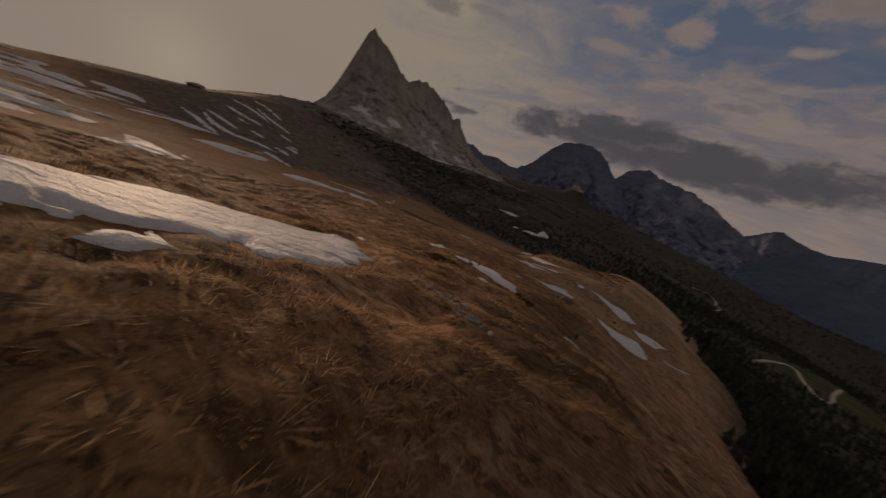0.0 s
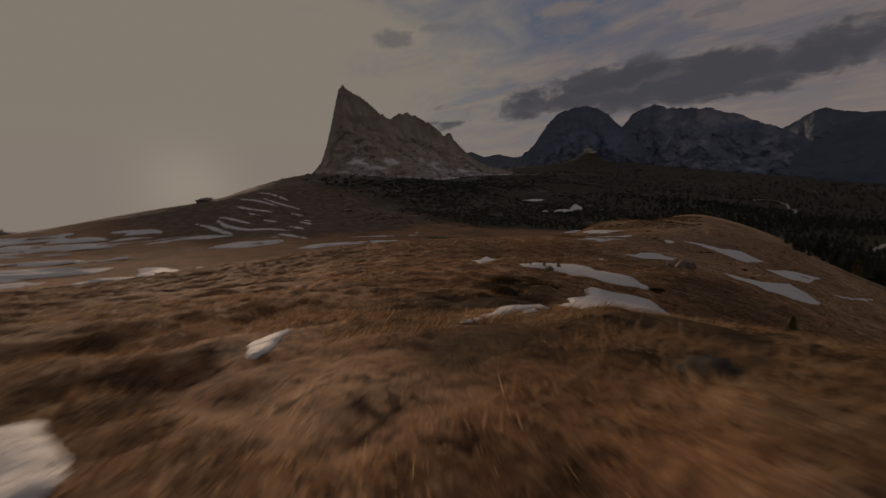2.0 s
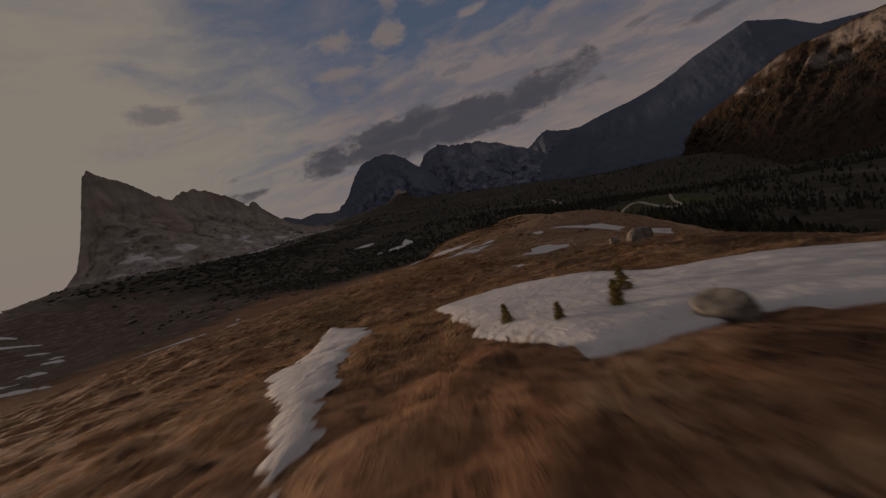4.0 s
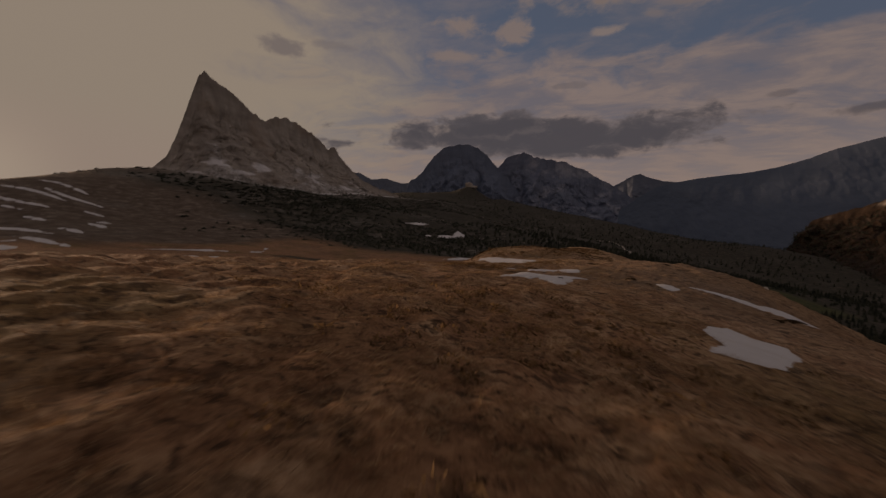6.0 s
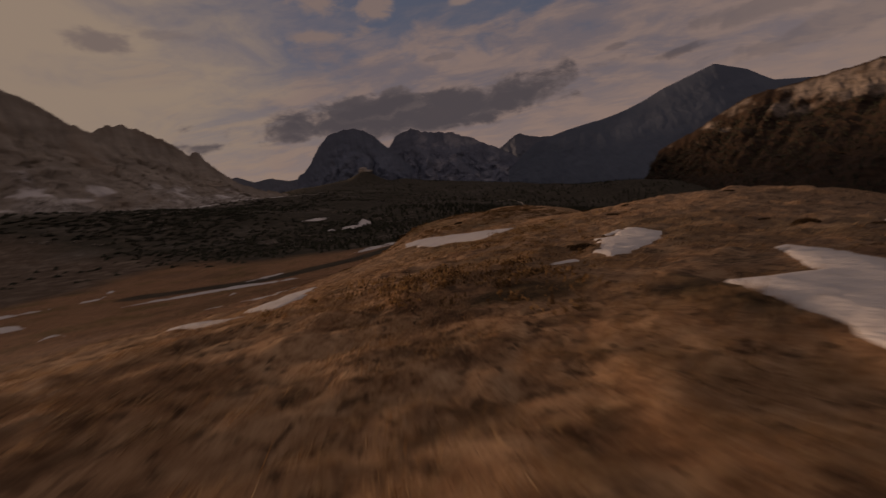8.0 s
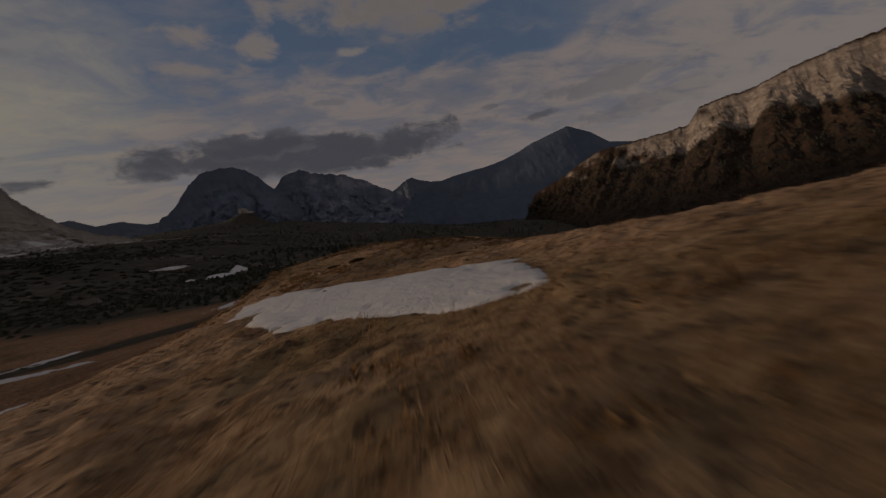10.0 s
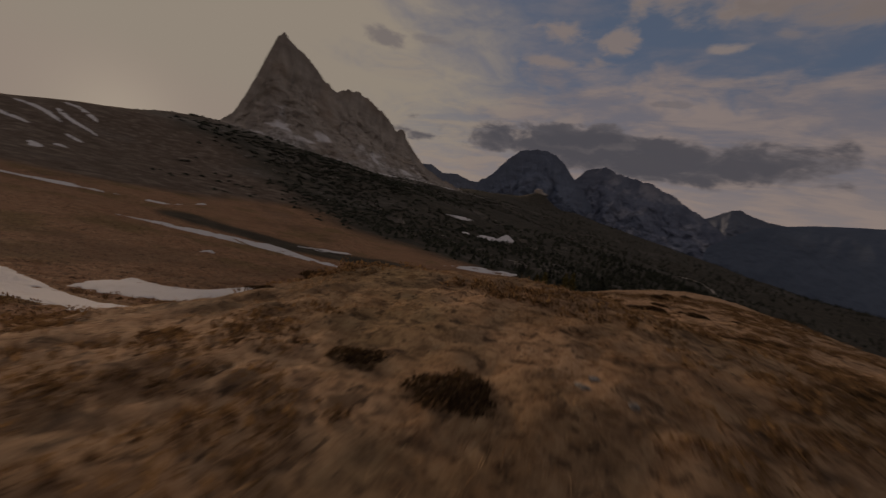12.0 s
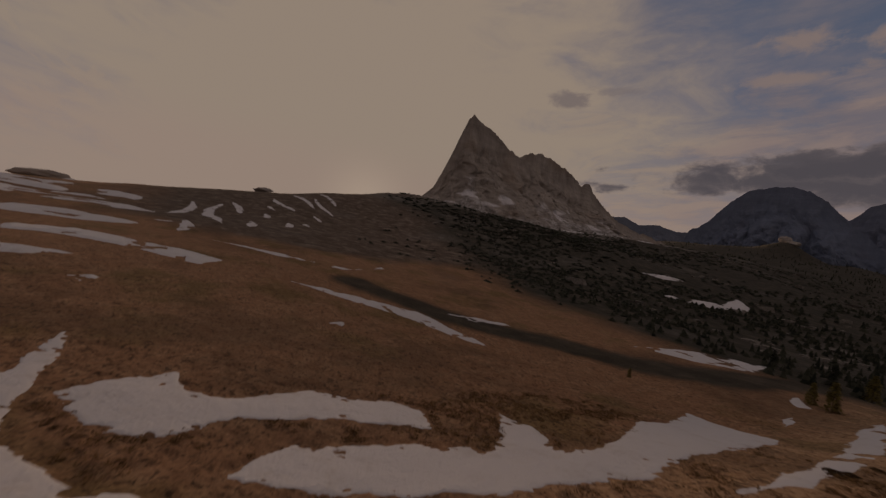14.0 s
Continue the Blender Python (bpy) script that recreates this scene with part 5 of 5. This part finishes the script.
def forest(name, count, lo, hi, seed, label):
    """The woods farther off: every tree a ragged stack of three skirts."""
    r = np.random.default_rng(seed)
    d = np.exp(r.uniform(math.log(lo), math.log(hi), count * 6))
    a = r.uniform(math.radians(-62), math.radians(150), count * 6)
    x, y = -25 + d * np.sin(a), 100 + d * np.cos(a)
    thick = np.maximum(woodland(x, y), 0.3 * brown_moor(x, y) * (y > 230)) * np.clip(0.62 + 1.1 * layered(x, y, 110, 5, 61), 0.02, 1)
    thick = thick * (1 - 0.96 * pasture(x, y))
    ok = (r.uniform(0, 1, len(x)) < thick ** 1.5) & ~on_snow(x, y)
    x, y = x[ok][:count], y[ok][:count]
    z = ground(x, y)
    for sx, sy, sz in SLOPES:
        pick = r.integers(0, len(sx), 6500)
        x, y, z = np.r_[x, sx[pick] + r.normal(0, 5, 6500)], np.r_[y, sy[pick] + r.normal(0, 5, 6500)], np.r_[z, sz[pick] - 1.5]
    n = len(x)
    big = np.clip(np.hypot(x + 25, y - 100) / 500, 0.55, 1)
    high, wide = r.uniform(3.5, 9.5, n) * big * (1 + 0.25 * layered(x, y, 60, 2, 63)), r.uniform(1.2, 2.4, n) * big
    scrub = np.clip((-50 - x) / 120, 0, 1) * (y < 1300)
    high, wide = high * (1 - 0.72 * scrub), wide * (1 + 0.9 * scrub)
    sides = 6
    pts, faces, base = [], [], 0
    ang = np.arange(sides) * 2 * math.pi / sides
    for k, (b, t, s) in enumerate(((0.04, 0.52, 1.0), (0.30, 0.76, 0.72), (0.56, 1.0, 0.45))):
        jag = r.uniform(0.7, 1.3, (n, sides))
        turn = r.uniform(0, 1, (n, 1))
        ring = np.stack([x[:, None] + wide[:, None] * s * jag * np.cos(ang + turn), y[:, None] + wide[:, None] * s * jag * np.sin(ang + turn),
                         z[:, None] + high[:, None] * (b + 0.05 * r.uniform(-1, 1, (n, sides)))], -1)
        tip = np.stack([x, y, z + high * t], -1)[:, None]
        pts.append(np.concatenate([ring, tip], 1).reshape(-1, 3))
        i = np.arange(n)[:, None] * (sides + 1) + base
        q = np.arange(sides)[None]
        faces.append(np.stack([i + q, i + (q + 1) % sides, i + sides + 0 * q], -1).reshape(-1, 3))
        base += n * (sides + 1)
    me = mesh_of(name, np.concatenate(pts), np.concatenate(faces), NEEDLES, False)
    tagged(new(name, me), label, "forest", kind="stuff")


forest("spruce_forest", 26000, 52, 2100, 8, "dark spruce forest covering the slopes below the peak")


def scattered_rocks():
    """Pale rocks strewn over the slopes under the peak."""
    r = np.random.default_rng(15)
    n = 900
    x, y = r.uniform(-640, 0, n * 3), r.uniform(330, 1250, n * 3)
    ok = r.uniform(0, 1, len(x)) < np.clip(layered(x, y, 120, 3, 71) * 1.6, 0, 1)
    x, y = x[ok][:n], y[ok][:n]
    s = np.exp(r.normal(0.15, 0.5, len(x)))
    z = ground(x, y)
    cube = np.array([(a, b, c) for a in (-1, 1) for b in (-1, 1) for c in (-1, 1)], float) * (1, 1, 0.6)
    quads = np.array([(0, 1, 3, 2), (4, 6, 7, 5), (0, 4, 5, 1), (2, 3, 7, 6), (0, 2, 6, 4), (1, 5, 7, 3)])
    p = cube[None] * s[:, None, None] * r.uniform(0.4, 1.1, (len(x), 8, 3)) * np.array([1.6, 1.2, 1])
    p = p + np.stack([x, y, z + 0.2 * s], -1)[:, None]
    f = quads[None] + 8 * np.arange(len(x))[:, None, None]
    tagged(new("strewn_rocks", mesh_of("strewn_rocks", p.reshape(-1, 3), f.reshape(-1, 4), BOULDER, False)), "pale rocks strewn over the slopes under the peak", "rocks", kind="stuff")


scattered_rocks()


def dead_grass(count, seed):
    """Tussocks of dead grass along the crest, laid over by the winter's snow."""
    r = np.random.default_rng(seed)
    way_x, way_y = np.array([(4, -12), (-6, 9), (-13, 20), (-18, 40), (-22, 58), (-28, 75), (-28, 92), (-26, 110), (-25, 130), (-30, 150), (-30, 190)], float).T
    t = r.uniform(0, 1, count * 2) * (len(way_x) - 1)
    off = r.normal(0, 1, count * 2) * 7.5
    x = np.interp(t, np.arange(len(way_x)), way_x) + off
    y = np.interp(t, np.arange(len(way_x)), way_y) + r.normal(0, 1, count * 2) * 3
    keep = (layered(x, y, 1.9, 3, 5) > -0.12) & ~on_snow(x, y)
    x, y = x[keep][:count], y[keep][:count]
    n, each = len(x), 7
    z = ground(x, y)
    high = 0.13 * np.exp(r.normal(0, 0.4, n))
    lean = np.stack([0.55 + 0.5 * soft_noise(x / 3, y / 3, 0, 31), 0.5 * soft_noise(x / 3, y / 3, 5, 33)], -1)
    a = r.uniform(0, 6.283, (n, each))
    root = np.stack([x[:, None] + 0.07 * np.cos(a), y[:, None] + 0.07 * np.sin(a), np.repeat(z[:, None] - 0.02, each, 1)], -1)
    h = high[:, None] * r.uniform(0.6, 1.3, (n, each))
    tip = root + np.stack([h * (0.7 * np.cos(a) + lean[:, :1]), h * (0.7 * np.sin(a) + lean[:, 1:]), h * r.uniform(0.15, 0.8, (n, each))], -1)
    side = np.stack([-np.sin(a), np.cos(a), 0 * a], -1) * 0.0085
    pts = np.stack([root - side, root + side, tip], 2).reshape(-1, 3)
    me = mesh_of("dead_grass", pts, np.arange(len(pts)).reshape(-1, 3), BLADES, False)
    tagged(new("dead_grass", me), "straw-brown dead grass tussocks flattened by snow", "grass", kind="stuff")


dead_grass(130000, 12)


def heather_cushions(seed):
    """Low cushions of brown heather, crowded on the shoulder past the snow and on a few mounds."""
    r = np.random.default_rng(seed)
    n = 9000
    x, y = r.uniform(-62, -6, n), r.uniform(126, 192, n)
    ok = layered(x, y, 3.2, 3, 81) + 0.5 * layered(x, y, 14, 2, 83) > 0.05
    x, y = x[ok], y[ok]
    for mx, my, spread_x, spread_y, count in ((-27.4, 82.0, 2.0, 2.0, 80), (-21, 62, 4, 4, 80), (-24, 98, 3, 5, 70)):
        x, y = np.r_[x, r.normal(mx, spread_x, count)], np.r_[y, r.normal(my, spread_y, count)]
    ok = ~(on_snow(x, y) | on_snow(x + 0.35, y) | on_snow(x - 0.35, y) | on_snow(x, y - 0.35) | on_snow(x, y + 0.35))
    x, y = x[ok], y[ok]
    n, each = len(x), 40
    wide = 0.36 * np.exp(r.normal(0, 0.35, n))
    a, u = r.uniform(0, 6.283, (n, each)), np.sqrt(r.uniform(0.02, 1, (n, each)))
    c = np.stack([x[:, None] + wide[:, None] * u * np.cos(a), y[:, None] + wide[:, None] * u * np.sin(a),
                  ground(x, y)[:, None] - 0.03 + 0.55 * wide[:, None] * np.sqrt(1 - u ** 2 * 0.98) * r.uniform(0.6, 1.05, (n, each))], -1)
    d = r.normal(0, 1, (n, each, 3)) + np.array([0, 0, 0.5])
    s = np.cross(d, r.normal(0, 1, (n, each, 3)))
    s /= np.linalg.norm(s, axis=-1)[..., None]
    size = 0.075 * r.uniform(0.6, 1.5, (n, each, 1))
    pts = np.stack([c - s * size * 0.45, c + s * size * 0.45, c + d * size * 0.7], 2).reshape(-1, 3)
    me = mesh_of("heather", pts, np.arange(len(pts)).reshape(-1, 3), HEATHER, False)
    tagged(new("heather", me), "low brown heather cushions crowding the dead grass", "heather", kind="stuff")


heather_cushions(19)
